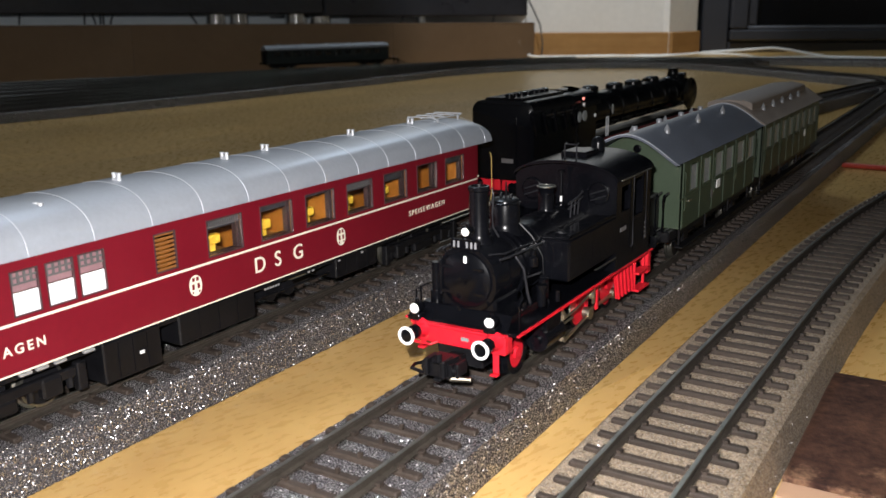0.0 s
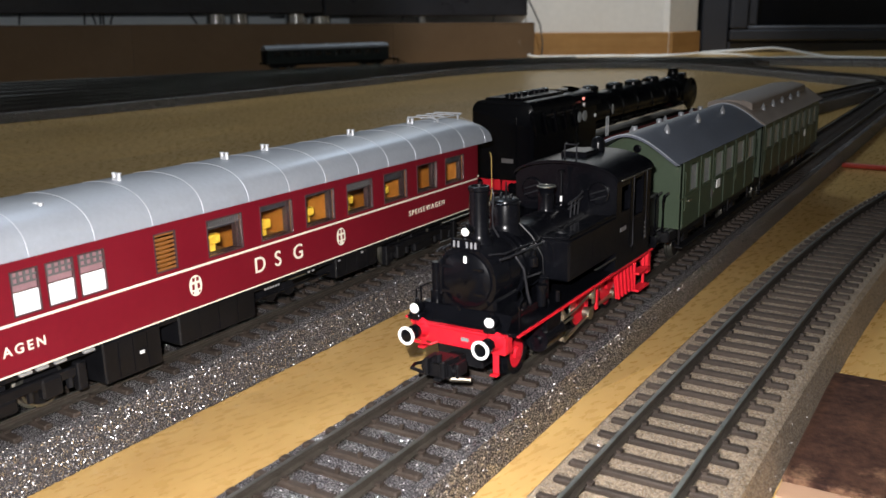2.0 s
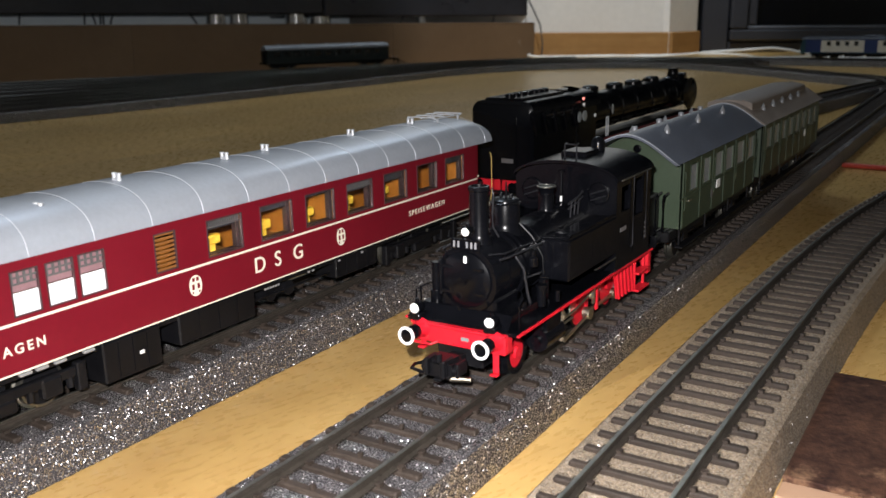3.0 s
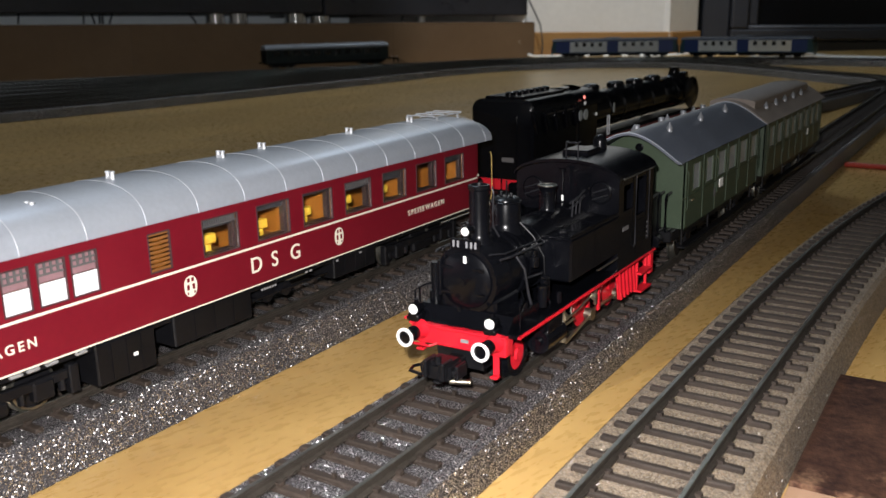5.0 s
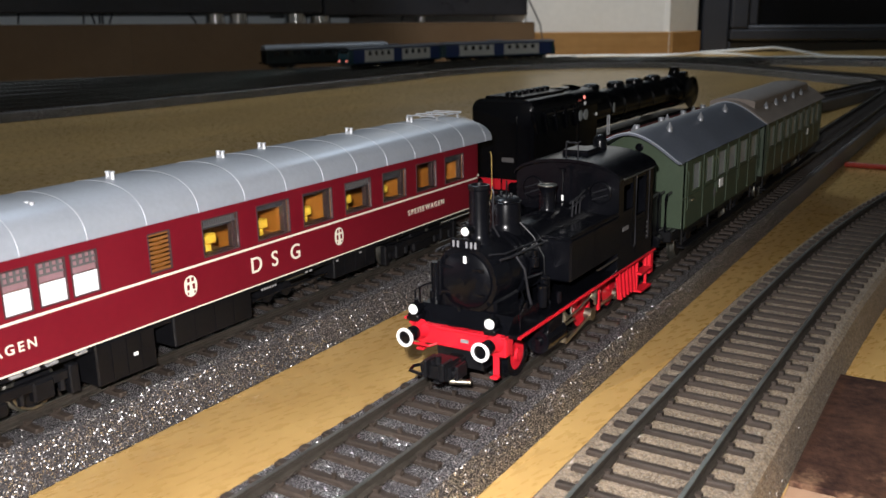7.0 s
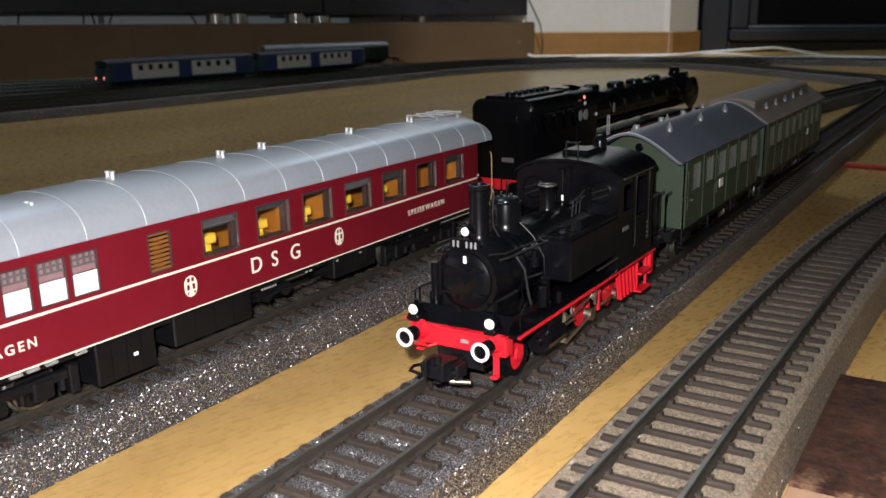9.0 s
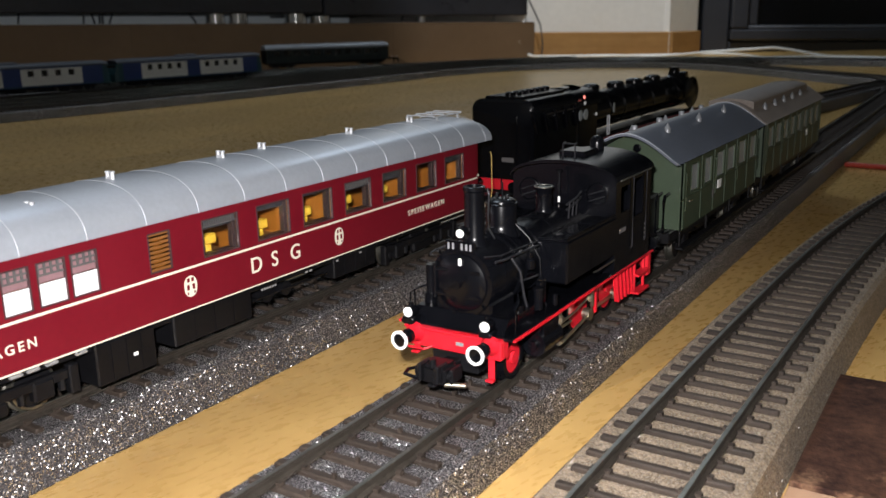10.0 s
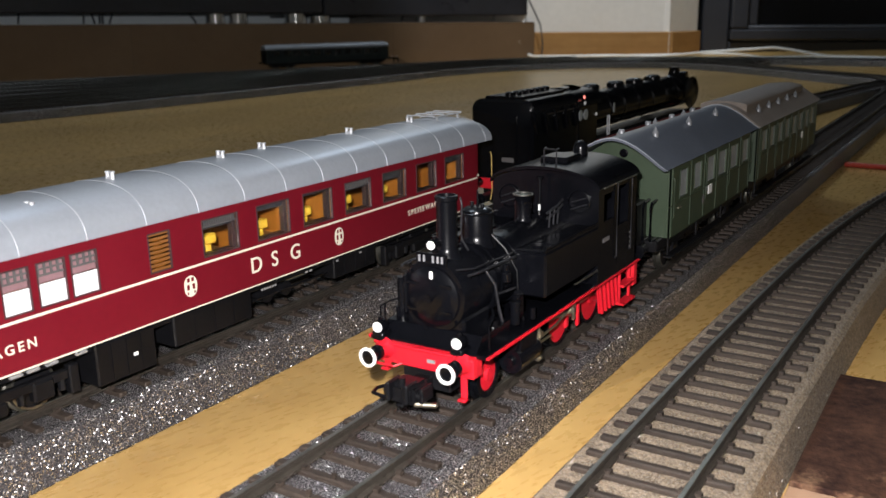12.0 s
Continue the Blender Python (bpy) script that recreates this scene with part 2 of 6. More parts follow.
DARK_GREEN = material("dark_green_coach_side", (0.012, 0.02, 0.02), 0.4, vary=0.15)
PANE = material("coach_pane", (0.27, 0.29, 0.29), 0.2, vary=0.2, scale=90)
DARK_PANE = material("dark_coach_pane", (0.012, 0.013, 0.015), 0.25, vary=0.2)
BRASS = material("bare_metal_gear", (0.62, 0.56, 0.44), 0.36, metal=1.0, vary=0.15, scale=200)
RAILCAR_ROOF = material("railcar_roof", (0.028, 0.032, 0.045), 0.55, vary=0.2, scale=50)
BLUE = material("railcar_blue", (0.025, 0.05, 0.17), 0.4, vary=0.1)
TEAL = material("railcar_teal_front", (0.02, 0.07, 0.085), 0.4, vary=0.1)
IVORY = material("railcar_ivory", (0.74, 0.73, 0.68), 0.45, vary=0.08)
TAIL = material("red_tail_light", (1.0, 0.25, 0.2), 0.3, glow=1.6)
HEAD = material("white_lens", (0.92, 0.92, 0.9), 0.25, vary=0.02)
CLEAR = material("clear_glazing", (0.9, 0.92, 0.92), 0.05, vary=0.02, glass=1.0)

# ---- mesh helpers ----


def part(name, bm, mat, parent=None, label="", smooth=False, m=None, sharp=None):
    me = bpy.data.meshes.new(name)
    bmesh.ops.recalc_face_normals(bm, faces=bm.faces)
    bm.to_mesh(me)
    bm.free()
    for one in (mat if isinstance(mat, (list, tuple)) else [mat]):
        me.materials.append(one)
    if smooth:
        me.shade_smooth()
        me.set_sharp_from_angle(angle=radians(sharp or 38))
    ob = new(name, me)
    ob.parent = parent
    if m is not None:
        ob.matrix_local = m
    if label:
        tagged(ob, label)
    return ob


def group(name, x, y, z, label, category, rz=0.0, grp=""):
    ob = new(name)
    ob.matrix_world = pose(x, y, z, 0, 0, rz)
    ob.empty_display_size = 0.01
    return tagged(ob, label, category, grp)


def box(bm, x0, x1, y0, y1, z0, z1, bev=0.0, mi=0, seg=1):
    r = bmesh.ops.create_cube(bm, size=1.0, matrix=Matrix.LocRotScale(((x0 + x1) / 2, (y0 + y1) / 2, (z0 + z1) / 2), None, (x1 - x0, y1 - y0, z1 - z0)))
    fs = {f for v in r["verts"] for f in v.link_faces}
    for f in fs:
        f.material_index = mi
    if bev:
        bmesh.ops.bevel(bm, geom=list({e for v in r["verts"] for e in v.link_edges}), offset=bev, segments=seg, affect="EDGES", material=-1)
    return bm


def cyl(bm, a, b, r0, r1=None, n=16, caps=True, mi=0):
    """A tapered round bar from a to b."""
    a, b = Vector(a), Vector(b)
    d = b - a
    m = Matrix.Translation((a + b) / 2) @ d.to_track_quat("Z", "Y").to_matrix().to_4x4()
    r = bmesh.ops.create_cone(bm, cap_ends=caps, segments=n, radius1=r0, radius2=r0 if r1 is None else r1, depth=d.length, matrix=m)
    if mi:
        for f in {f for v in r["verts"] for f in v.link_faces}:
            f.material_index = mi
    return bm


def lathe(bm, axis_at, profile, n=20, axis="z"):
    """Turn (radius, height) pairs round an axis through axis_at."""
    rings = []
    for r, h in profile:
        ring = []
        for i in range(n):
            a = 2 * math.pi * i / n
            c, s = r * math.cos(a), r * math.sin(a)
            p = (c, s, h) if axis == "z" else ((c, h, s) if axis == "y" else (h, c, s))
            ring.append(bm.verts.new(Vector(axis_at) + Vector(p)))
        rings.append(ring)
    for lo, hi in zip(rings, rings[1:]):
        for i in range(n):
            bm.faces.new((lo[i], lo[(i + 1) % n], hi[(i + 1) % n], hi[i]))
    bm.faces.new(rings[0][::-1])
    bm.faces.new(rings[-1])
    return bm


def tube(bm, pts, r, n=8):
    """A round wire along points."""
    pts = [Vector(p) for p in pts]
    rings = []
    for i, p in enumerate(pts):
        d = (pts[min(i + 1, len(pts) - 1)] - pts[max(i - 1, 0)]).normalized()
        side = d.cross(Vector((0, 0, 1)))
        side = side.normalized() if side.length > 1e-4 else Vector((1, 0, 0))
        up = side.cross(d).normalized()
        rings.append([bm.verts.new(p + r * (math.cos(a) * side + math.sin(a) * up)) for a in [2 * math.pi * k / n for k in range(n)]])
    for lo, hi in zip(rings, rings[1:]):
        for k in range(n):
            bm.faces.new((lo[k], lo[(k + 1) % n], hi[(k + 1) % n], hi[k]))
    bm.faces.new(rings[0][::-1])
    bm.faces.new(rings[-1])
    return bm


def smooth_path(pts, step=0.01):
    """Even points along a soft curve through pts."""
    pts = [Vector((*p, 0)[:3]) for p in pts]
    fine = []
    for i in range(len(pts) - 1):
        p0, p1, p2, p3 = pts[max(i - 1, 0)], pts[i], pts[i + 1], pts[min(i + 2, len(pts) - 1)]
        if i == 0:
            p0 = 2 * p1 - p2
        if i == len(pts) - 2:
            p3 = 2 * p2 - p1
        for k in range(40):
            t = k / 40
            fine.append(0.5 * (2 * p1 + (p2 - p0) * t + (2 * p0 - 5 * p1 + 4 * p2 - p3) * t * t + (3 * p1 - p0 - 3 * p2 + p3) * t ** 3))
    fine.append(pts[-1])
    out, left = [fine[0]], step
    for a, b in zip(fine, fine[1:]):
        d = (b - a).length
        while d >= left and d > 0:
            a = a.lerp(b, left / d)
            out.append(a.copy())
            d -= left
            left = step
        left -= d
    return out


def sides(path):
    out = []
    for i in range(len(path)):
        d = (path[min(i + 1, len(path) - 1)] - path[max(i - 1, 0)]).normalized()
        out.append((path[i], d, Vector((d.y, -d.x, 0))))
    return out


def sweep(bm, path, profile, closed=True, mi=None):
    """Sweep a profile of (offset to the right, height) along a flat path."""
    rings = [[bm.verts.new(p + s * o + Vector((0, 0, h))) for o, h in profile] for p, d, s in sides(path)]
    n = len(profile)
    for lo, hi in zip(rings, rings[1:]):
        for k in range(n if closed else n - 1):
            f = bm.faces.new((lo[k], lo[(k + 1) % n], hi[(k + 1) % n], hi[k]))
            if mi:
                f.material_index = mi[k]
    if closed:
        bm.faces.new(rings[0][::-1])
        bm.faces.new(rings[-1])
    return bm


RH = 0.015  # rail head over the floor
RAIL_PROFILE = [(-0.0011, -0.0025), (0.0011, -0.0025), (0.0011, -0.0021), (0.00025, -0.0017), (0.00025, -0.0008), (0.00048, -0.0006),
                (0.00048, -0.0001), (0.0004, 0), (-0.0004, 0), (-0.00048, -0.0001), (-0.00048, -0.0006), (-0.00025, -0.0008), (-0.00025, -0.0017), (-0.0011, -0.0021)]
RAIL_MI = [0] * 6 + [1, 1, 1] + [0] * 5

# ---- the room ----


def slab(name, x0, x1, y0, y1, z0, z1, mat, label, kind="structure", m=None, bev=0.0):
    bm = box(bmesh.new(), x0, x1, y0, y1, z0, z1, bev)
    ob = part(name, bm, mat)
    if m is not None:
        ob.matrix_world = m
    return tagged(ob, label, kind=kind)


base_floor = slab("floor", -3.2, 2.2, -1.6, 4.2, -0.02, -0.0008, FLOOR, "honey-coloured laminate floor under the model railway")
slab("ceiling", -3.2, 2.2, -1.6, 4.2, 2.4, 2.5, WALL, "white ceiling")
slab("wall_south", -3.2, 2.2, -1.75, -1.6, -0.02, 2.4, WALL, "white plastered wall")
slab("wall_east", 2.2, 2.35, -1.6, 4.2, -0.02, 2.4, WALL, "white plastered wall")
slab("wall_west", -3.35, -3.2, -1.6, 4.2, -0.02, 2.4, WALL, "white plastered wall")
slab("wall_north", -3.2, 2.2, 4.2, 4.35, -0.02, 2.4, WALL, "white plastered wall")


def facing(x, y, degrees):
    return pose(x, y, 0, 0, 0, degrees)


# white wall pier with its wooden baseboard; local x runs along its face, y into the wall
PIER = facing(-0.955, 2.0, 31) @ pose(0, 0, 0, 0, 1.0, 0)
slab("wall_pier", -0.5, 0.350, 0.012, 0.14, -0.008, 2.4, WALL, "white plastered wall pier lit by the lamp", m=PIER)
slab("baseboard_1", -0.5, 0.351, 0, 0.012, -0.006, 0.066, BASEBOARD, "light brown wooden baseboard", m=PIER, bev=0.002)
RETURN = facing(-0.650, 2.170, 72)
slab("wall_return", 0.002, 0.125, 0.012, 0.06, -0.001, 2.4, WALL, "white plastered wall return", m=RETURN)
slab("baseboard_2", 0.0, 0.125, 0, 0.0118, -0.001, 0.060, BASEBOARD, "light brown wooden baseboard", m=RETURN, bev=0.002)


def balcony_window():
    """Dark framed balcony door and its pane, night behind it."""
    ob = new("window_1")
    ob.matrix_world = facing(-0.62, 2.3, 26) @ pose(0, 0, 0, 0, 0.9, 0)
    tagged(ob, "anthracite window frame with black night panes", kind="structure")
    part("window_frame", box(bmesh.new(), 0.008, 0.078, 0, 0.08, -0.002, 2.3, 0.004), FRAME, ob)
    part("threshold", box(bmesh.new(), 0.079, 1.9, 0.004, 0.08, -0.012, 0.031, 0.004), FRAME, ob)
    part("sash", box(bmesh.new(), 0.081, 1.9, -0.014, 0.05, 0.034, 0.0625, 0.004), FRAME, ob)
    part("sash", box(bmesh.new(), 0.081, 0.126, -0.014, 0.05, 0.0635, 2.25, 0.005), FRAME, ob)
    part("glazing_bead", box(bmesh.new(), 0.127, 1.9, -0.008, 0.03, 0.0630, 0.0725, 0.003), SASH_LIP, ob, "lighter lower glazing bead")
    part("glazing_bead", box(bmesh.new(), 0.127, 0.152, -0.004, 0.03, 0.0730, 2.25, 0.004), FRAME, ob)
    part("pane", box(bmesh.new(), 0.1525, 1.9, 0.012, 0.018, 0.0730, 2.25), NIGHT, ob, "black night-time window pane")
    return ob


balcony_window()

# plinth of the television bench; local x along its front, y into it
BENCH = facing(-1.603, 0.886, 60) @ pose(0, 0, 0, 0, 0.85, 0)


def bench():
    ob = new("television_bench")
    ob.matrix_world = BENCH
    tagged(ob, "low brown board plinth under a black television bench", "bench")
    for x0, x1 in ((-1.2, -0.35), (-0.3495, 0.2615), (0.262, 0.868), (0.8685, 1.278)):
        part("plinth_board", box(bmesh.new(), x0, x1, 0.0, 0.019, -0.004, 0.1075, 0.0), MDF, ob)
    part("plinth_top", box(bmesh.new(), -1.2, 1.278, 0.0, 0.45, 0.1077, 0.1112, 0.0006), MDF, ob)
    for x0, x1, z in ((-1.2, 0.70, 0.1332), (0.703, 1.282, 0.1278)):
        part("shelf", box(bmesh.new(), x0, x1, 0.02, 0.45, z, z + 0.3, 0.003), TV_BLACK, ob, "black cabinet body")
    return ob


bench()
slab("wall_back", -1.6, 1.33, 0.66, 0.74, -0.02, 2.4, WALL, "white plastered wall behind the bench", m=facing(-1.603, 0.886, 60))
BENCH_FEET = ((0.4566, 0.0215, 0.022), (0.5096, 0.0215, 0.022), (0.6457, 0.026, 0.022), (0.7062, 0.025, 0.0166), (0.9765, 0.012, 0.0166), (1.2575, 0.0125, 0.0166))


def bench_foot(x, r, tall):
    ob = group("cabinet_foot", 0, 0, 0, "short chrome cabinet foot on the plinth", "foot", grp="feet under the bench")
    ob.matrix_world = BENCH @ pose(x, 0.06, 0.1112)
    lathe_bm = lathe(bmesh.new(), (0, 0, 0), [(r * 1.04, 0), (r * 1.04, 0.0015), (r, 0.002), (r, tall)], 28)
    part("foot", lathe_bm, CHROME, ob, smooth=True)


for fx, fr, fh in BENCH_FEET:
    bench_foot(fx, fr, fh)

# ---- tracks ----
SLEEPER_MESH = {}


def track(name, pts, label, bed_mat, sleeper_count=300, pitch=0.00745, wide=0.0165, foot=0.018, sleeper_from=0, detail=True, step=0.01):
    """Flexible track on a foam bed: bed, two rails, sleepers."""
    path = smooth_path(pts, step)
    ob = group(name, 0, 0, 0, label, "track", grp="model railway tracks")
    z = RH - 0.0036
    bm = sweep(bmesh.new(), path, [(-foot, 0), (foot, 0), (wide + 0.0004, z - 0.0012), (wide - 0.0008, z), (-wide + 0.0008, z), (-wide - 0.0004, z - 0.0012)])
    part("ballast_bed", bm, bed_mat, ob, "granulate foam track bed")
    for side in (-0.00873, 0.00873):
        prof = [(o + side, h + RH) for o, h in RAIL_PROFILE]
        part("rail", sweep(bmesh.new(), path, prof, mi=RAIL_MI), [RAIL, RAIL_TOP], ob)
    plain = bed_mat is BALLAST_TAN
    if plain not in SLEEPER_MESH:
        bm = bmesh.new()
        half = 0.00088 if plain else 0.00108
        box(bm, -0.0148, 0.0148, -half, half, -0.0028, 0.0, 0.0003)
        for cx in (-0.00873, 0.00873):
            for side in (-1, 1):
                x0, x1 = sorted((cx + side * 0.0009, cx + side * 0.0021))
                box(bm, x0, x1, -0.0007, 0.0007, 0.0, 0.0007)
        if not plain:
            box(bm, -0.0004, 0.0004, -0.0004, 0.0004, 0.0, 0.0011)
        me = bpy.data.meshes.new("sleeper")
        bm.to_mesh(me)
        bm.free()
        me.materials.append(SLEEPER)
        SLEEPER_MESH[plain] = me
    ties = smooth_path(pts, pitch)
    rest = bmesh.new()
    for i, (p, d, s) in enumerate(sides(ties)):
        m = Matrix.Translation((p.x, p.y, RH - 0.0025)) @ Matrix.Rotation(math.atan2(d.y, d.x) - math.pi / 2, 4, "Z")
        if sleeper_from <= i < sleeper_from + sleeper_count:
            o = new("sleeper", SLEEPER_MESH[plain])
            o.parent, o.matrix_local = ob, m
        else:
            bmesh.ops.create_cube(rest, size=1.0, matrix=m @ Matrix.LocRotScale((0, 0, -0.0013), None, (0.0296, 0.0022, 0.0026)))
    if len(rest.verts):
        o = part("sleepers", rest, SLEEPER, ob)
        tagged(o, kind="stuff")
    return ob


track("track", [(-0.0008, -0.24), (-0.0008, 0.0), (-0.0008, 0.4), (-0.0008, 0.8), (-0.004, 1.0), (-0.02, 1.12)], "dark grey bedded straight track under the tank locomotive", BALLAST, 190, foot=0.0166)
track("track", [(-0.0862, -0.30), (-0.0862, 0.0), (-0.0862, 0.5), (-0.08, 0.72), (-0.045, 0.98), (-0.022, 1.1)], "dark grey bedded straight track under the dining car", BALLAST, 190)
track("track", [(0.0522, -0.16), (0.0515, -0.025), (0.0517, 0.025), (0.0523, 0.065), (0.0533, 0.11), (0.0553, 0.16), (0.0590, 0.215), (0.0655, 0.275), (0.0750, 0.335), (0.0900, 0.40), (0.113, 0.47), (0.146, 0.54)],
      "tan bedded curved track with brown sleepers", BALLAST_TAN, 110, wide=0.0172, foot=0.0192)
# the loop at the back
LOOP = [(-0.95, -0.35), (-0.87, 0.25), (-0.83, 0.54), (-0.815, 0.75), (-0.803, 1.0), (-0.79, 1.3), (-0.71, 1.49), (-0.56, 1.585), (-0.42, 1.56), (-0.29, 1.455), (-0.13, 1.275), (-0.035, 1.16), (-0.0008, 0.98)]
track("track", LOOP, "dark grey bedded return loop at the far end", BALLAST, 0)
OUTER = [(-1.20, -0.3), (-1.06, 0.3), (-1.00, 0.62), (-0.968, 0.9), (-0.952, 1.14), (-0.93, 1.36), (-0.855, 1.56), (-0.70, 1.69), (-0.52, 1.735), (-0.34, 1.73), (-0.14, 1.70), (0.12, 1.62), (0.5, 1.42), (0.85, 1.15), (1.05, 0.75)]
track("track", OUTER, "dark grey bedded outer track along which the railcar runs", BALLAST, 0)
SIDING = [(-1.95, -0.3), (-1.55, 0.37), (-1.27, 0.87), (-1.115, 1.155), (-0.985, 1.385), (-0.88, 1.6), (-0.74, 1.76)]
track("track", SIDING, "dark grey bedded siding beside the bench", BALLAST, 0)
for k in (0.25, 0.5, 0.75):
    pts = [tuple(a * (1 - k) + b * k for a, b in zip(p, q)) for p, q in zip(OUTER[:7], SIDING[:7])]
    track("track", pts[:6], "dark grey bedded yard track", BALLAST, 0, wide=0.060, foot=0.062)
for k in (0.33, 0.67):
    pts = [tuple(a * (1 - k) + b * k for a, b in zip(p, q)) for p, q in zip(LOOP[1:10], [(-1.07, 0.27), *OUTER[2:9], (-0.30, 1.72)])]
    track("track", pts, "dark grey bedded yard track", BALLAST, 0, wide=0.042, foot=0.044)

# laminate strips, laid along one direction under the whole layout
LAY = pose(0.0174, 0.0504, 0, 0, 0, 75.5)


def laminate_strips():
    me = {}
    rng = random.Random(4)
    for i in range(-14, 34):
        u = -1.2 + rng.random() * 0.5
        while u < 2.9:
            L = rng.choice((0.42, 0.55, 0.68))
            c = LAY @ Vector((u + L / 2, (i + 0.5) * 0.068, 0))
            if -1.9 < c.x < 0.75 and -0.55 < c.y < 2.6:
                if L not in me:
                    bm = box(bmesh.new(), -L / 2, L / 2, -0.034, 0.034, -0.0006, 0.0)
                    me[L] = bpy.data.meshes.new("floor_strip")
                    bm.to_mesh(me[L])
                    bm.free()
                    me[L].materials.append(FLOOR)
                o = new("floor_strip", me[L])
                o.parent = base_floor
                o.matrix_local = LAY @ pose(u + L / 2, (i + 0.5) * 0.068, -0.0002)
            u += L


laminate_strips()

# ---- shared train pieces; y runs along the track, z = 0 is the rail head ----


def words(name, text, size, mat, parent, at, spacing=1.0, label="", bold=0.0, thick=0.00008):
    """Printed writing on a side that faces +x, reading along +y."""
    cu = bpy.data.curves.new(name, "FONT")
    cu.body, cu.size, cu.space_character, cu.extrude = text, size, spacing, thick
    cu.offset = bold
    tmp = bpy.data.objects.new(name, cu)
    scene.collection.objects.link(tmp)
    me = bpy.data.meshes.new_from_object(tmp.evaluated_get(bpy.context.evaluated_depsgraph_get()))
    bpy.data.objects.remove(tmp)
    me.materials.clear()
    me.materials.append(mat)
    ob = new(name, me)
    ob.parent = parent
    ob.matrix_local = Matrix.Translation(at) @ pose(0, 0, 0, 90, 0, 90)
    return tagged(ob, label) if label else ob


def wall_side(name, x, thick, y0, y1, z0, z1, wins, mat, parent, label=""):
    """A coach side at x with real window openings (a, b, low, high)."""
    bm = bmesh.new()
    xa, xb = sorted((x, x - math.copysign(thick, x)))
    wins = sorted(wins)
    lo, hi = min(w[2] for w in wins), max(w[3] for w in wins)
    box(bm, xa, xb, y0, y1, z0, lo)
    box(bm, xa, xb, y0, y1, hi, z1)
    at = y0
    for a, b, wl, wh in wins:
        box(bm, xa, xb, at, a, lo, hi)
        if wl > lo + 1e-5:
            box(bm, xa, xb, a, b, lo, wl)
        if wh < hi - 1e-5:
            box(bm, xa, xb, a, b, wh, hi)
        at = b
    box(bm, xa, xb, at, y1, lo, hi)
    bmesh.ops.remove_doubles(bm, verts=bm.verts, dist=1e-6)
    return part(name, bm, mat, parent, label)


def arc_roof(bm, y0, y1, half, z0, z1, n=18, thick=0.0009, drop=0.0, power=2.3):
    """A barrel roof with soft shoulders and closed ends."""
    def line(h, zz, y):
        out = []
        for i in range(n + 1):
            a = math.pi * i / n
            c, s = math.cos(a), math.sin(a)
            out.append(bm.verts.new((h * math.copysign(abs(c) ** (2 / power), c), y, z0 + (zz - z0) * s ** (2 / power))))
        return out
    ys = [(y0, 1.0), (y1, 1.0)] if not drop else [(y0, 0.80), (y0 + drop * 0.35, 0.93), (y0 + drop, 1.0), (y1 - drop, 1.0), (y1 - drop * 0.35, 0.93), (y1, 0.80)]
    rows = [line(half, z0 + (z1 - z0) * k, y) for y, k in ys]
    for a, b in zip(rows, rows[1:]):
        for i in range(n):
            bm.faces.new((a[i], a[i + 1], b[i + 1], b[i]))
        bm.faces.new((a[n], a[0], b[0], b[n]))
    bm.faces.new(rows[0])
    bm.faces.new(rows[-1][::-1])
    return bm


def crown(i, n, power):
    """One of n + 1 points over a roof, as shares of half width and rise; power 0 is the low crown of an old coach."""
    c, s = math.cos(math.pi * i / n), math.sin(math.pi * i / n)
    if power:
        return math.copysign(abs(c) ** (2 / power), c), s ** (2 / power)
    return c, max(0.0, 1 - abs(c) ** 1.8) ** 1.25


def arc_shell(bm, y0, y1, half, z0, z1, n=22, thick=0.0007, power=2.3):
    """A thin barrel roof, open underneath."""
    rows = []
    for y in (y0, y1):
        for k in (0.0, thick):
            row = []
            for i in range(n + 1):
                cx, cz = crown(i, n, power)
                row.append(bm.verts.new(((half - k) * cx, y, z0 - k * 0.5 + (z1 - k * 0.5 - z0) * cz)))
            rows.append(row)
    for i in range(n):
        for a, b in ((0, 1), (1, 3), (3, 2), (2, 0)):
            bm.faces.new((rows[a][i], rows[a][i + 1], rows[b][i + 1], rows[b][i]))
    for i in (0, n):
        bm.faces.new((rows[0][i], rows[1][i], rows[3][i], rows[2][i]))
    return bm


def arc_strip(bm, y, w, half, z0, z1, up=0.00022, n=18, power=2.3):
    """A roof seam: a narrow raised band over the barrel."""
    lo, hi = [], []
    for i in range(n + 1):
        x, z = crown(i, n, power)
        p, q = (half * x, z0 + (z1 - z0) * z), ((half + up) * x, z0 + (z1 - z0 + up) * z)
        lo.append([bm.verts.new((p[0], y - w / 2, p[1])), bm.verts.new((p[0], y + w / 2, p[1]))])
        hi.append([bm.verts.new((q[0], y - w / 2, q[1])), bm.verts.new((q[0], y + w / 2, q[1]))])
    for i in range(n):
        bm.faces.new((hi[i][0], hi[i + 1][0], hi[i + 1][1], hi[i][1]))
        bm.faces.new((lo[i][0], hi[i][0], hi[i + 1][0], lo[i + 1][0]))
        bm.faces.new((lo[i][1], lo[i + 1][1], hi[i + 1][1], hi[i][1]))
    return bm


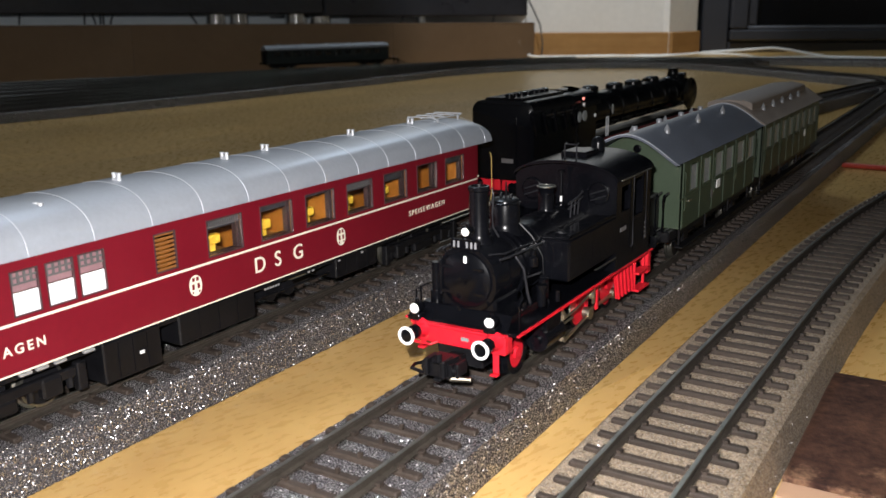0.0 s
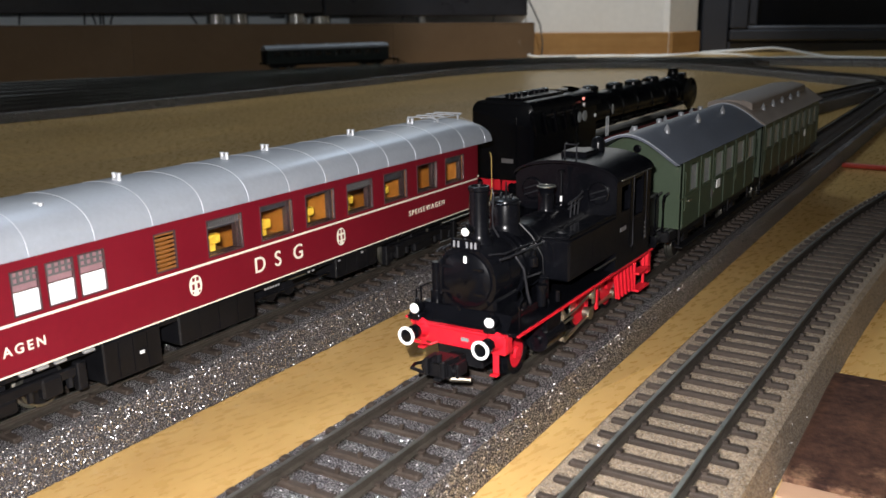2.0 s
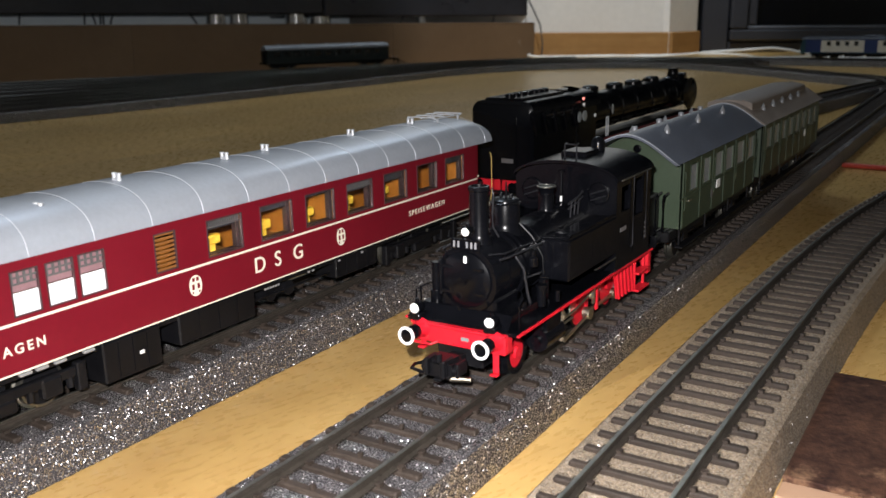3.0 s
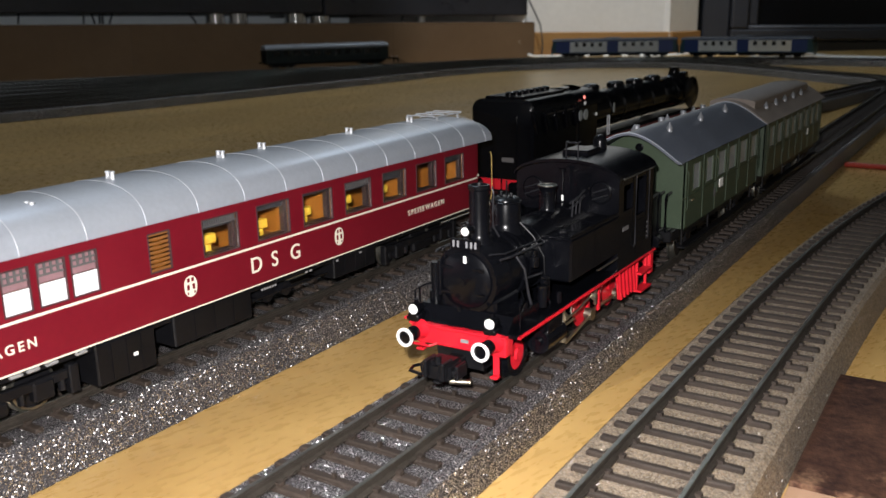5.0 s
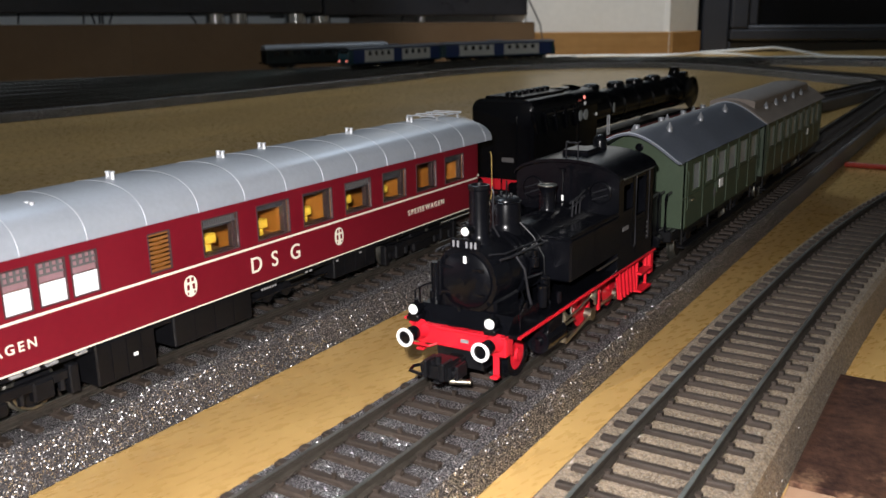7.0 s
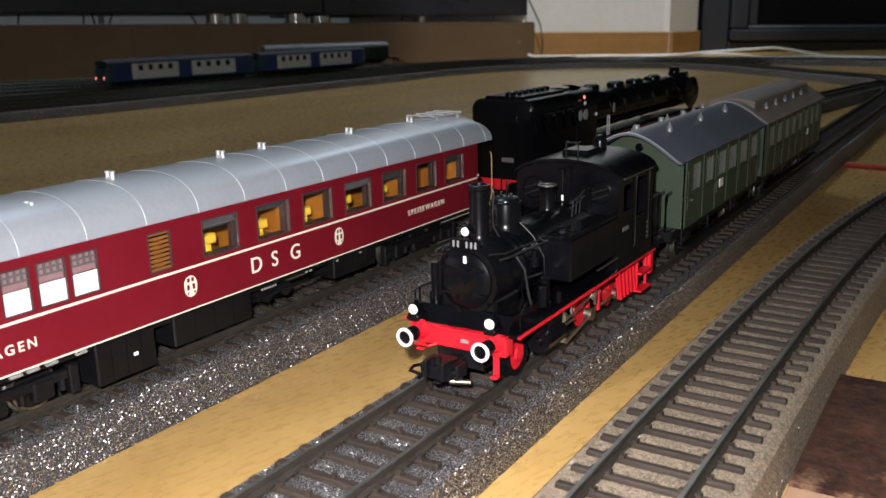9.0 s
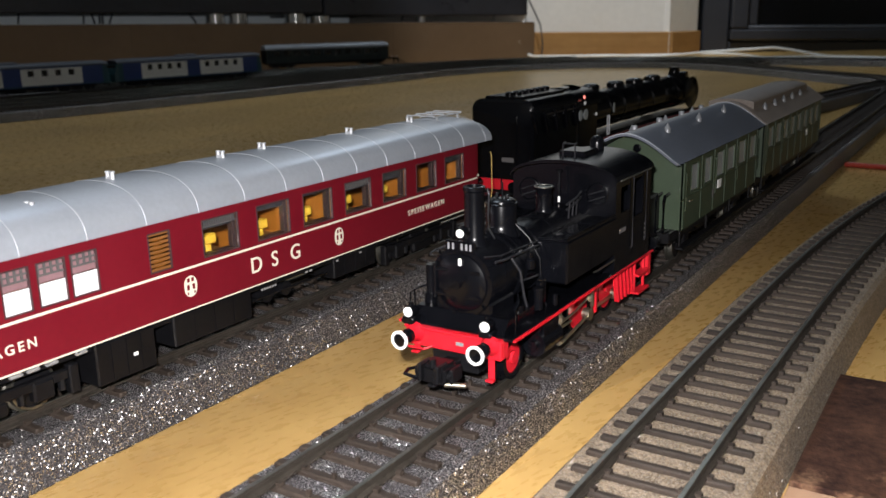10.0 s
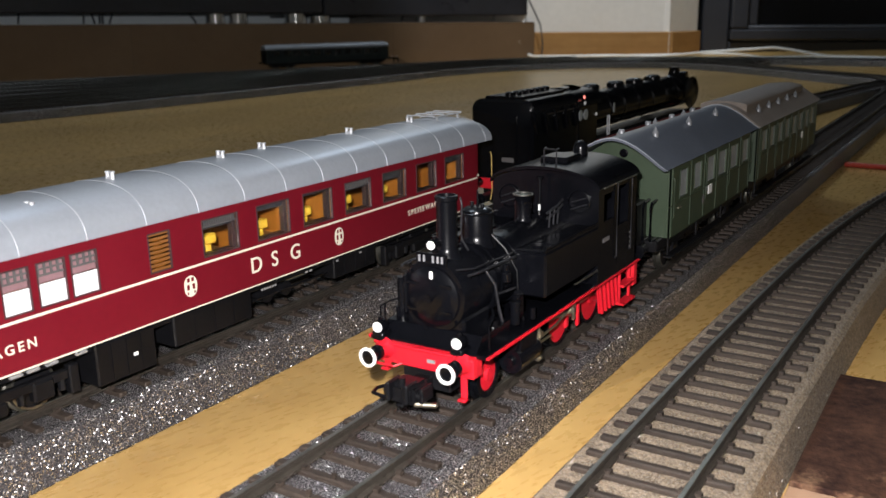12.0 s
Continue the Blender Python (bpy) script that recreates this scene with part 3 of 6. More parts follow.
def wheel_mesh(bm, r, x0, x1, spokes=10, disc=False, rim=0.0007):
    """A rail wheel round the x axis through the origin: tyre in material 1, spokes and hub in material 0."""
    n = 28
    s = 1 if x1 > x0 else -1
    prof = [(r + 0.0006, x0), (r + 0.0006, x0 + 0.0006 * s), (r, x0 + 0.0009 * s), (r - 0.0001, x1), (r - rim, x1), (r - rim, x0)]
    rings = [[bm.verts.new((h, rr * math.cos(2 * math.pi * i / n), rr * math.sin(2 * math.pi * i / n))) for i in range(n)] for rr, h in prof]
    for k in range(len(prof)):
        a, b = rings[k], rings[(k + 1) % len(prof)]
        for i in range(n):
            f = bm.faces.new((a[i], a[(i + 1) % n], b[(i + 1) % n], b[i]))
            f.material_index = 1
    xm = (x0 + x1) / 2
    if disc:
        cyl(bm, (xm - 0.0006 * s, 0, 0), (xm + 0.0008 * s, 0, 0), r - rim + 0.0001, n=24)
    else:
        for i in range(spokes):
            a = 2 * math.pi * i / spokes
            m = Matrix.Rotation(a, 4, "X") @ Matrix.LocRotScale((xm, 0, (r - 0.001) / 2), None, (0.0011, 0.0008, r - 0.001))
            bmesh.ops.create_cube(bm, size=1.0, matrix=m)
        bmesh.ops.create_cube(bm, size=1.0, matrix=Matrix.LocRotScale((xm, 0, -r * 0.62), None, (0.0012, r * 0.9, r * 0.32)))
    cyl(bm, (x0, 0, 0), (x1 + 0.0004 * s, 0, 0), 0.0015, n=14)
    return bm


WHEELS = []  # (object, radius, y, z, owner) that turn with their train


def wheelset(parent, y, r, mat, owner, spokes=10, disc=False, tyre=None, half=0.0085, rim=0.0007):
    ob = new("wheelset")
    ob.parent = parent
    ob.empty_display_size = 0.003
    ob.matrix_local = pose(0, y, r)
    for s in (-1, 1):
        part("wheel", wheel_mesh(bmesh.new(), r, s * (half - 0.0012), s * (half + 0.0012), spokes, disc, rim), [mat, tyre or RAIL_TOP], ob)
    part("axle", cyl(bmesh.new(), (-half, 0, 0), (half, 0, 0), 0.001, n=10), BLACK, ob)
    WHEELS.append((ob, r, y, owner))
    return ob


def bogie(parent, y, wheels=(-0.0145, 0.0145), r=0.0056, owner=""):
    bm = bmesh.new()
    for s in (-1, 1):
        x0, x1 = sorted((s * 0.0118, s * 0.0136))
        box(bm, x0, x1, y - 0.021, y + 0.021, 0.0058, 0.0082, 0.0003)
        for w in wheels:
            box(bm, x0 - 0.0003, x1 + 0.0005, y + w - 0.0026, y + w + 0.0026, 0.003, 0.0078, 0.0005)
            for k in (-0.005, 0.005):
                cyl(bm, ((x0 + x1) / 2, y + w + k, 0.0035), ((x0 + x1) / 2, y + w + k, 0.0068), 0.0009, n=8)
        box(bm, x0, x1 + 0.0004, y - 0.006, y + 0.006, 0.0028, 0.0062, 0.0006)
        box(bm, x0, x1 + 0.0004, y - 0.0235, y - 0.021, 0.002, 0.009, 0.0003)
        box(bm, x0, x1 + 0.0004, y + 0.021, y + 0.0235, 0.002, 0.009, 0.0003)
    box(bm, -0.0118, 0.0118, y - 0.005, y + 0.005, 0.006, 0.0095, 0.0004)
    part("bogie_frame", bm, BLACK_MATT, parent)
    for w in wheels:
        wheelset(parent, y + w, r, BLACK_MATT, owner, disc=True)


def buffer(parent, x, y, z, out, ring, name="buffer", k=1.0):
    """A buffer whose head faces along out (-1: towards -y)."""
    b = part(name, lathe(bmesh.new(), (x, y, z), [(0.0018 * k, -out * 0.0068), (0.0018 * k, -out * 0.0028), (0.0013 * k, -out * 0.0027), (0.0012 * k, -out * 0.0008), (0.0022 * k, -out * 0.0006), (0.0024 * k, -out * 0.0001), (0.0020 * k, 0)], 24, "y"),
             BLACK, parent, smooth=True)
    if ring:
        bm = bmesh.new()
        n = 32
        rings = [[bm.verts.new((x + r * math.cos(2 * math.pi * i / n), y + out * h, z + r * math.sin(2 * math.pi * i / n))) for i in range(n)]
                 for r, h in ((0.00246 * k, -0.0001), (0.00242 * k, 0.00022), (0.00178 * k, 0.00028), (0.00172 * k, 0.0))]
        for p, q in zip(rings, rings[1:]):
            for i in range(n):
                bm.faces.new((p[i], p[(i + 1) % n], q[(i + 1) % n], q[i]))
        o = part("buffer_ring", bm, WHITE, b, "white painted ring", smooth=True)
    return b


# ---- the dining car ----
def dining_car():
    c = group("dining_car", -0.0858, 0, RH, "maroon dining car with silver roof and cream lines", "train car")
    H, Y0, Y1 = 0.0163, -0.129, 0.1365
    Z0, Z1 = 0.0125, 0.0372
    lo, hi = 0.0247, 0.0347
    kitchen = [(-0.0595, -0.0528), (-0.0512, -0.0441), (-0.0430, -0.0359)]
    slot = [(-0.0217, -0.0148)]
    dining = [(-0.0045, 0.0084), (0.0154, 0.0288), (0.0346, 0.0482), (0.0544, 0.0680), (0.0744, 0.0880), (0.0943, 0.1074), (0.1131, 0.1265)]
    wins = [(a, b, lo, hi) for a, b in kitchen + slot + dining]
    for s in (1, -1):
        wall_side("side_wall", s * H, 0.0009, Y0, Y1, Z0, Z1, wins, MAROON, c)
    part("end_wall", box(bmesh.new(), -0.0153, 0.0153, Y1 - 0.0009, Y1, Z0, Z1), MAROON, c)
    part("end_wall", box(bmesh.new(), -0.0153, 0.0153, Y0, Y0 + 0.0009, Z0, Z1), MAROON, c)
    bm = bmesh.new()
    box(bm, -0.0136, 0.0136, Y1, 0.1425, Z0 + 0.0004, Z1, 0.0005)
    part("vestibule", bm, MAROON, c)
    part("gangway", box(bmesh.new(), -0.0062, 0.0062, 0.1425, 0.147, 0.013, 0.038, 0.0012), BLACK_MATT, c, "black rubber gangway")
    # roof, seams, ventilators
    part("roof", arc_roof(bmesh.new(), -0.1335, 0.1478, 0.0169, 0.0370, 0.0466, 24, drop=0.012), SILVER, c, smooth=True)
    for k in range(17):
        y = -0.1205 + 0.01644 * k
        part("roof_seam", arc_strip(bmesh.new(), y, 0.00018, 0.0169, 0.0370, 0.0466, 0.00010, n=24), SEAM, c, smooth=True)
    for vx, vy in ((0.0075, -0.0450), (0.001, -0.0185), (0.0, 0.0196), (-0.002, 0.0384), (0.0, 0.0786), (0.0, 0.1150)):
        bm = bmesh.new()
        zz = 0.0462 - 0.0015 * (vx / 0.006) ** 2
        box(bm, vx - 0.0012, vx + 0.0012, vy - 0.0005, vy + 0.0005, zz, zz + 0.0012, 0.0002)
        for k in (-0.0009, 0.0009):
            cyl(bm, (vx + k, vy, zz + 0.0004), (vx + k, vy, zz + 0.0020), 0.00062, 0.0005, n=14)
            cyl(bm, (vx + k, vy, zz + 0.0020), (vx + k, vy, zz + 0.0024), 0.00075, 0.0006, n=14)
        part("roof_ventilator", bm, SEAM, c, "pair of bright silver torpedo ventilators", smooth=True)
    bm = bmesh.new()
    for dx in (-0.006, 0.0, 0.006):
        box(bm, dx - 0.0004, dx + 0.0004, 0.1225, 0.1420, 0.0476, 0.0480)
    for yy in (0.1225, 0.129, 0.136, 0.1416):
        box(bm, -0.0064, 0.0064, yy, yy + 0.0005, 0.0480, 0.0484)
    for dx in (-0.006, 0.006):
        for yy in (0.1245, 0.1395):
            box(bm, dx - 0.0003, dx + 0.0003, yy, yy + 0.0006, 0.044, 0.0476)
    part("roof_walkway", bm, SEAM, c, "silver roof walkway frame")
    # lines and printing
    for z, h in ((0.0235, 0.0006), (0.01265, 0.00036)):
        part("cream_line", box(bmesh.new(), H, H + 0.00012, Y0, Y1, z - h / 2, z + h / 2), CREAM, c, "cream lining")
    part("cream_line", box(bmesh.new(), 0.0136, 0.01372, Y1, 0.1425, 0.0231, 0.0239), CREAM, c)
    X = H + 0.0001
    words("letter_d", "D", 0.0063, CREAM, c, (X, 0.0116, 0.0164), bold=0.00004)
    words("letter_s", "S", 0.0063, CREAM, c, (X, 0.0199, 0.0164), bold=0.00004)
    words("letter_g", "G", 0.0063, CREAM, c, (X, 0.0278, 0.0164), bold=0.00004)
    words("lettering", "SPEISEWAGEN", 0.0027, CREAM, c, (X, 0.0886, 0.0177), 1.46)
    words("lettering", "SPEISEWAGEN", 0.0031, CREAM, c, (X, -0.0792, 0.0169), 1.40, bold=0.00003)
    for yy in (-0.0099, 0.0504):
        bm = bmesh.new()
        n = 22
        ring = [bm.verts.new((X + 0.0001, yy + 0.0021 * math.cos(2 * math.pi * i / n), 0.0187 + 0.0028 * math.copysign(abs(math.sin(2 * math.pi * i / n)) ** 0.8, math.sin(2 * math.pi * i / n)))) for i in range(n)]
        f = bm.faces.new(ring)
        ex = bmesh.ops.extrude_face_region(bm, geom=[f])
        bmesh.ops.translate(bm, verts=[v for v in ex["geom"] if isinstance(v, bmesh.types.BMVert)], vec=(-0.0001, 0, 0))
        emblem = part("emblem", bm, CREAM, c, "cream oval emblem with dark cut-outs")
        for s in (-1, 1):
            bm = bmesh.new()
            box(bm, X + 0.0001, X + 0.00018, yy + s * 0.0007 - 0.0004, yy + s * 0.0007 + 0.0004, 0.0199, 0.0209)
            box(bm, X + 0.0001, X + 0.00018, yy + s * 0.0009 - 0.0004, yy + s * 0.0009 + 0.0004, 0.0178, 0.0192)
            box(bm, X + 0.0001, X + 0.00018, yy + s * 0.0011 - 0.0002, yy + s * 0.0011 + 0.0002, 0.0167, 0.0173)
            part("cut_out", bm, MAROON, emblem)
    # windows: frame, pane, curtain band
    def window(a, b, kind):
        bm = bmesh.new()
        t = 0.0003
        for y0, y1, z0, z1 in ((a, b, lo, lo + t), (a, b, hi - t, hi), (a, a + t, lo + t, hi - t), (b - t, b, lo + t, hi - t)):
            box(bm, H - 0.0007, H + 0.00015, y0, y1, z0, z1)
        w = part("window", bm, WINFRAME, c, "dull framed window")
        if kind == "kitchen":
            part("pane", box(bmesh.new(), H - 0.0007, H - 0.0003, a + t, b - t, lo + t, 0.0298), MILK, w, "white frosted lower pane")
            part("upper_pane", box(bmesh.new(), H - 0.00085, H - 0.00065, a + t, b - t, 0.0300, hi - t), MAUVE, w, "dusky pink upper pane behind bars")
            for i in range(4):
                y = a + t + (b - a - 2 * t) * i / 4
                part("louvre", box(bmesh.new(), H - 0.0006, H - 0.0002, y + 0.0001, y + 0.0006, 0.0315, hi - t), CURTAIN, w)
            for z in (0.0315, 0.0329):
                part("glazing_bar", box(bmesh.new(), H - 0.0006, H - 0.00025, a + t, b - t, z, z + 0.0004), CURTAIN, w)
        elif kind == "slot":
            z = lo + t
            while z < hi - 0.0008:
                part("louvre", box(bmesh.new(), H - 0.0009, H - 0.0004, a + t, b - t, z, z + 0.0006), LOUVRE, w, "brown louvre slat")
                z += 0.0011
        else:
            g = part("pane", box(bmesh.new(), H - 0.00065, H - 0.00045, a + t, b - t, lo + t, hi - t), CLEAR, w, "clear pane")
            g.visible_shadow = False
            # thick edge of the clear insert, seen on the far side of the opening
            part("reveal", box(bmesh.new(), H - 0.0026, H - 0.0010, b - 0.0016, b - t, lo + t, hi - t), REVEAL, w, "dull edge of the glazing insert")
            part("inner_sill", box(bmesh.new(), H - 0.0030, H - 0.0010, a + t, b - 0.0016, lo + t, lo + t + 0.0003), REVEAL, w, "dull inner sill")
            bm = bmesh.new()
            y = a + t
            while y < b - t - 0.0004:
                box(bm, H - 0.0004, H - 0.0002, y, y + 0.00022, 0.0329, hi - t)
                y += 0.0008
            box(bm, H - 0.0004, H - 0.0002, a + t, b - t, 0.0325, 0.0328)
            if a < 0.0 or 0.05 < a < 0.06:
                part("upper_grille", bm, CURTAIN, w, "grey slatted upper light")
                part("blind", box(bmesh.new(), H - 0.0016, H - 0.0012, a + t, b - t, 0.0318, hi - t), BLIND, w, "dark lowered blind")
            else:
                bm.free()
                deep = {0.0154: 0.0328, 0.0346: 0.0336, 0.0744: 0.0318, 0.1131: 0.0322}.get(round(a, 4))
                if deep:
                    part("blind", box(bmesh.new(), H - 0.0016, H - 0.0012, a + t, b - t, deep, hi - t), BLIND, w, "dark lowered blind")
    for a, b in kitchen:
        window(a, b, "kitchen")
    for a, b in slot:
        window(a, b, "slot")
    for a, b in dining:
        window(a, b, "dining")
    # interior
    bm = bmesh.new()
    box(bm, -0.0150, 0.0150, Y0 + 0.001, Y1 - 0.001, 0.0150, 0.0158)
    box(bm, -0.0055, -0.0045, Y0 + 0.001, Y1 - 0.001, 0.0158, 0.0360)
    for yy in (-0.066, -0.028, -0.009, 0.0320, 0.0515, 0.0910, 0.1285):
        box(bm, -0.0045, 0.0152, yy, yy + 0.0008, 0.0158, 0.0355)
    part("interior", bm, INSIDE, c, "orange-brown wooden interior")
    for a, b in dining:
        t = part("dining_table", box(bmesh.new(), 0.006, 0.0148, (a + b) / 2 + 0.0002, (a + b) / 2 + 0.0058, 0.0238, 0.0243, 0.0002), TABLE_TOP, c, "brown dining table")
        part("table_leg", box(bmesh.new(), 0.009, 0.010, (a + b) / 2 + 0.0025, (a + b) / 2 + 0.0035, 0.0158, 0.0238), INSIDE, t)
        for k in (a + 0.0034,):
            if 0.09 < a:
                continue
            bm = bmesh.new()
            box(bm, 0.0098, 0.0120, k, k + 0.0054, 0.0266, 0.0293, 0.0004)
            box(bm, 0.0100, 0.0118, k + 0.0016, k + 0.0036, 0.0238, 0.0267, 0.0003)
            box(bm, 0.0085, 0.0138, k - 0.0004, k + 0.0058, 0.0222, 0.0239, 0.0004)
            box(bm, 0.0104, 0.0114, k + 0.002, k + 0.003, 0.0158, 0.0222)
            part("dining_seat", bm, YELLOW, c, "yellow dining chair")
    # underframe
    part("underframe", box(bmesh.new(), -0.0135, 0.0135, Y0 + 0.004, Y1, 0.0098, 0.0125, 0.0004), BLACK_MATT, c)
    for y0, y1, z0, x1 in ((-0.0385, -0.0213, 0.0012, 0.0150), (-0.0145, 0.0135, 0.0030, 0.0140), (0.0500, 0.0720, 0.0045, 0.0140)):
        bm = box(bmesh.new(), -x1, x1, y0, y1, z0, 0.0115, 0.0004)
        for k in range(1, 4):
            yy = y0 + (y1 - y0) * k / 4
            box(bm, x1, x1 + 0.0002, yy - 0.00015, yy + 0.00015, z0 + 0.0006, 0.011)
        part("equipment_box", bm, BLACK_MATT, c, "black underfloor equipment box")
    part("data_plate", box(bmesh.new(), 0.0150, 0.0153, -0.0282, -0.0270, 0.0058, 0.0066), WHITE, c, "small white printed plate")
    for y0 in (-0.0600, -0.0560, -0.0515, -0.0440, 0.0215, 0.0400, 0.0790, 0.0850, 0.1010, 0.1160, 0.1290):
        part("step", box(bmesh.new(), 0.0150, 0.0160, y0, y0 + 0.0030, 0.0112, 0.0120, 0.0002), PLATE_GREY if y0 < -0.04 else BLACK_MATT, c)
    for k in range(6):
        part("printed_mark", box(bmesh.new(), 0.0150, 0.0152, 0.0163 + k * 0.0011, 0.0170 + k * 0.0011, 0.0100, 0.0106), PLATE_GREY, c, "tiny pale printed bar")
    for yy in (0.0352, 0.0372, 0.0500, 0.0620):
        part("printed_mark", box(bmesh.new(), 0.0150, 0.0152, yy, yy + 0.0010, 0.0104, 0.0110), PLATE_GREY, c)
    part("brake_rod", cyl(bmesh.new(), (0.0125, 0.0150, 0.0070), (0.0125, 0.0480, 0.0070), 0.0004, n=8), BLACK_MATT, c)
    bogie(c, -0.0660, owner="dining")
    bogie(c, 0.1010, owner="dining")
    bm = bmesh.new()
    for yy in (0.0220, 0.0300):
        cyl(bm, (-0.012, yy, 0.0068), (0.012, yy, 0.0068), 0.0022, n=14)
    part("air_tank", bm, BLACK_MATT, c, smooth=True)
    for s in (-1, 1):
        part("handrail", tube(bmesh.new(), [(s * 0.0146, 0.1375, 0.0245), (s * 0.0149, 0.1375, 0.027), (s * 0.0149, 0.1375, 0.034), (s * 0.0146, 0.1375, 0.036)], 0.00022, 6), SEAM, c, "bright handrail")
        part("end_rail", tube(bmesh.new(), [(s * 0.0155, 0.1478, 0.0320), (s * 0.0160, 0.1482, 0.0320), (s * 0.0162, 0.1485, 0.0300), (s * 0.0162, 0.1487, 0.016), (s * 0.0158, 0.1487, 0.0145), (s * 0.0155, 0.1487, 0.0125)], 0.0002, 6), YELLOW_RAIL, c, "yellow end handrail")
        buffer(c, s * 0.0101, 0.1495, 0.0121, 1, False)
    part("coupling", box(bmesh.new(), -0.0025, 0.0025, 0.1425, 0.1800, 0.0065, 0.0095, 0.0006), BLACK_MATT, c)
    return c


dining_car()


# ---- the tank locomotive ----
def tank_locomotive():
    c = group("tank_locomotive", -0.0003, 0, RH, "small black tank steam locomotive with red frame and white-ringed buffers", "locomotive")
    AX, R = 0.0243, 0.0083
    # beam and front
    bm = box(bmesh.new(), -0.0128, 0.0128, 0.0066, 0.0078, 0.0088, 0.0134, 0.0003)
    box(bm, -0.0129, 0.0129, 0.0060, 0.0080, 0.0131, 0.0138, 0.0002)
    beam = part("buffer_beam", bm, RED, c, "bright red buffer beam")
    part("beam_plate", box(bmesh.new(), 0.0012, 0.0032, 0.0063, 0.0066, 0.0108, 0.0116), PLATE_GREY, beam, "small white printed marks")
    for s in (-1, 1):
        part("buffer_sleeve", lathe(bmesh.new(), (s * 0.0100, 0, 0.0121), [(0.0025, 0.0068), (0.0022, 0.0060), (0.00175, 0.0054), (0.0017, 0.0040)], 20, "y"), RED, beam, smooth=True)
        buffer(c, s * 0.0100, 0, 0.0121, -1, True, k=0.92)
        low = 0.0040 if s > 0 else 0.0075
        bm = box(bmesh.new(), s * 0.0100 - 0.0008, s * 0.0100 + 0.0008, 0.0070, 0.0076, low, 0.0090, 0.0002)
        box(bm, s * 0.0100 - 0.0010, s * 0.0100 + 0.0010, 0.0058, 0.0076, low - 0.0005, low + 0.0001, 0.0002)
        part("guard_step", bm, RED, c, "red guard iron with step")
        bm = box(bmesh.new(), s * 0.0114 - 0.0012, s * 0.0114 + 0.0012, 0.0078, 0.0108, 0.0086, 0.0132, 0.0003)
        part("beam_bracket", bm, RED, c)
    part("lever_rod", tube(bmesh.new(), [(-0.0115, 0.0055, 0.0098), (-0.0105, 0.0040, 0.0094), (-0.006, 0.0040, 0.0094), (-0.0048, 0.0055, 0.0098)], 0.0003, 6), RED, c, "red coupling lever")
    # coupling
    coup = part("coupling", box(bmesh.new(), -0.0036, 0.0034, -0.0025, 0.0040, 0.0042, 0.0085, 0.0008, seg=2), BLACK_MATT, c, "black hook coupling")
    for x0, x1, y0, y1, z0, z1 in ((-0.0028, -0.0018, -0.0040, 0.001, 0.0050, 0.0093), (0.0010, 0.0024, -0.0035, 0.001, 0.0046, 0.0090), (-0.0020, 0.0020, 0.0030, 0.0075, 0.0050, 0.0075),
                                   (-0.0052, -0.0040, -0.0012, 0.0030, 0.0046, 0.0074), (0.0036, 0.0046, -0.0010, 0.0036, 0.0044, 0.0078), (-0.0010, 0.0010, -0.0030, 0.0030, 0.0036, 0.0043)):
        part("coupling_cheek", box(bmesh.new(), x0, x1, y0, y1, z0, z1, 0.0003), BLACK_MATT, coup)
    part("coupling_shaft", cyl(bmesh.new(), (-0.0050, -0.0006, 0.0060), (0.0044, -0.0006, 0.0060), 0.0009, n=10), BLACK_MATT, coup)
    part("coupling_stud", cyl(bmesh.new(), (0.0000, -0.0016, 0.0080), (0.0000, -0.0016, 0.0100), 0.0008, n=10), BLACK_MATT, coup)
    part("coupling_loop", tube(bmesh.new(), [(-0.0034, 0.0030, 0.0058), (-0.0062, 0.0022, 0.0056), (-0.0078, 0.0000, 0.0055), (-0.0070, -0.0026, 0.0055), (-0.0040, -0.0034, 0.0056), (-0.0020, -0.0034, 0.0056)], 0.00042, 8), BLACK, coup)
    part("coupling_pin", cyl(bmesh.new(), (0.0016, 0.0006, 0.0034), (0.0062, 0.0022, 0.0034), 0.0007, 0.0006, 12), BRASS, coup, "bare metal pin", smooth=True)
    # lamps
    for x, y, z, r in ((-0.0116, 0.0060, 0.0169, 0.00124), (0.0090, 0.0060, 0.0166, 0.00124), (0.0006, 0.0100, 0.0362, 0.00100)):
        bm = lathe(bmesh.new(), (x, y, z), [(r * 1.14, 0.0), (r * 1.2, 0.0004), (r * 1.2, 0.0022), (r * 0.9, 0.0030), (r * 0.4, 0.0034)], 24, "y")
        cyl(bm, (x, y + 0.0014, z), (x, y + 0.0014, z + r * 1.75), r * 0.45, n=10)
        cyl(bm, (x, y + 0.0014, z - r * 1.6), (x, y + 0.0014, z), r * 0.7, n=10)
        if z < 0.03:
            box(bm, x - 0.0016, x + 0.0016, y - 0.0002, y + 0.0036, 0.0138, z - r * 0.9, 0.0003)
        l = part("headlamp", bm, BLACK, c, "round black headlamp with white lens", smooth=True)
        part("lens", lathe(bmesh.new(), (x, y, z), [(r * 1.02, 0.0), (r * 0.9, -0.0003), (r * 0.5, -0.0005), (r * 0.1, -0.00055)], 24, "y"), HEAD, l, "white lens", smooth=True)
    part("lamp_post", tube(bmesh.new(), [(-0.0122, 0.0100, 0.0140), (-0.0122, 0.0100, 0.0215)], 0.00028, 6), BLACK, c)
    # smokebox and boiler
    sm = part("smokebox", lathe(bmesh.new(), (0, 0, AX), [(0.0081, 0.0112), (R, 0.0116), (R, 0.0240)], 40, "y"), BLACK, c, smooth=True)
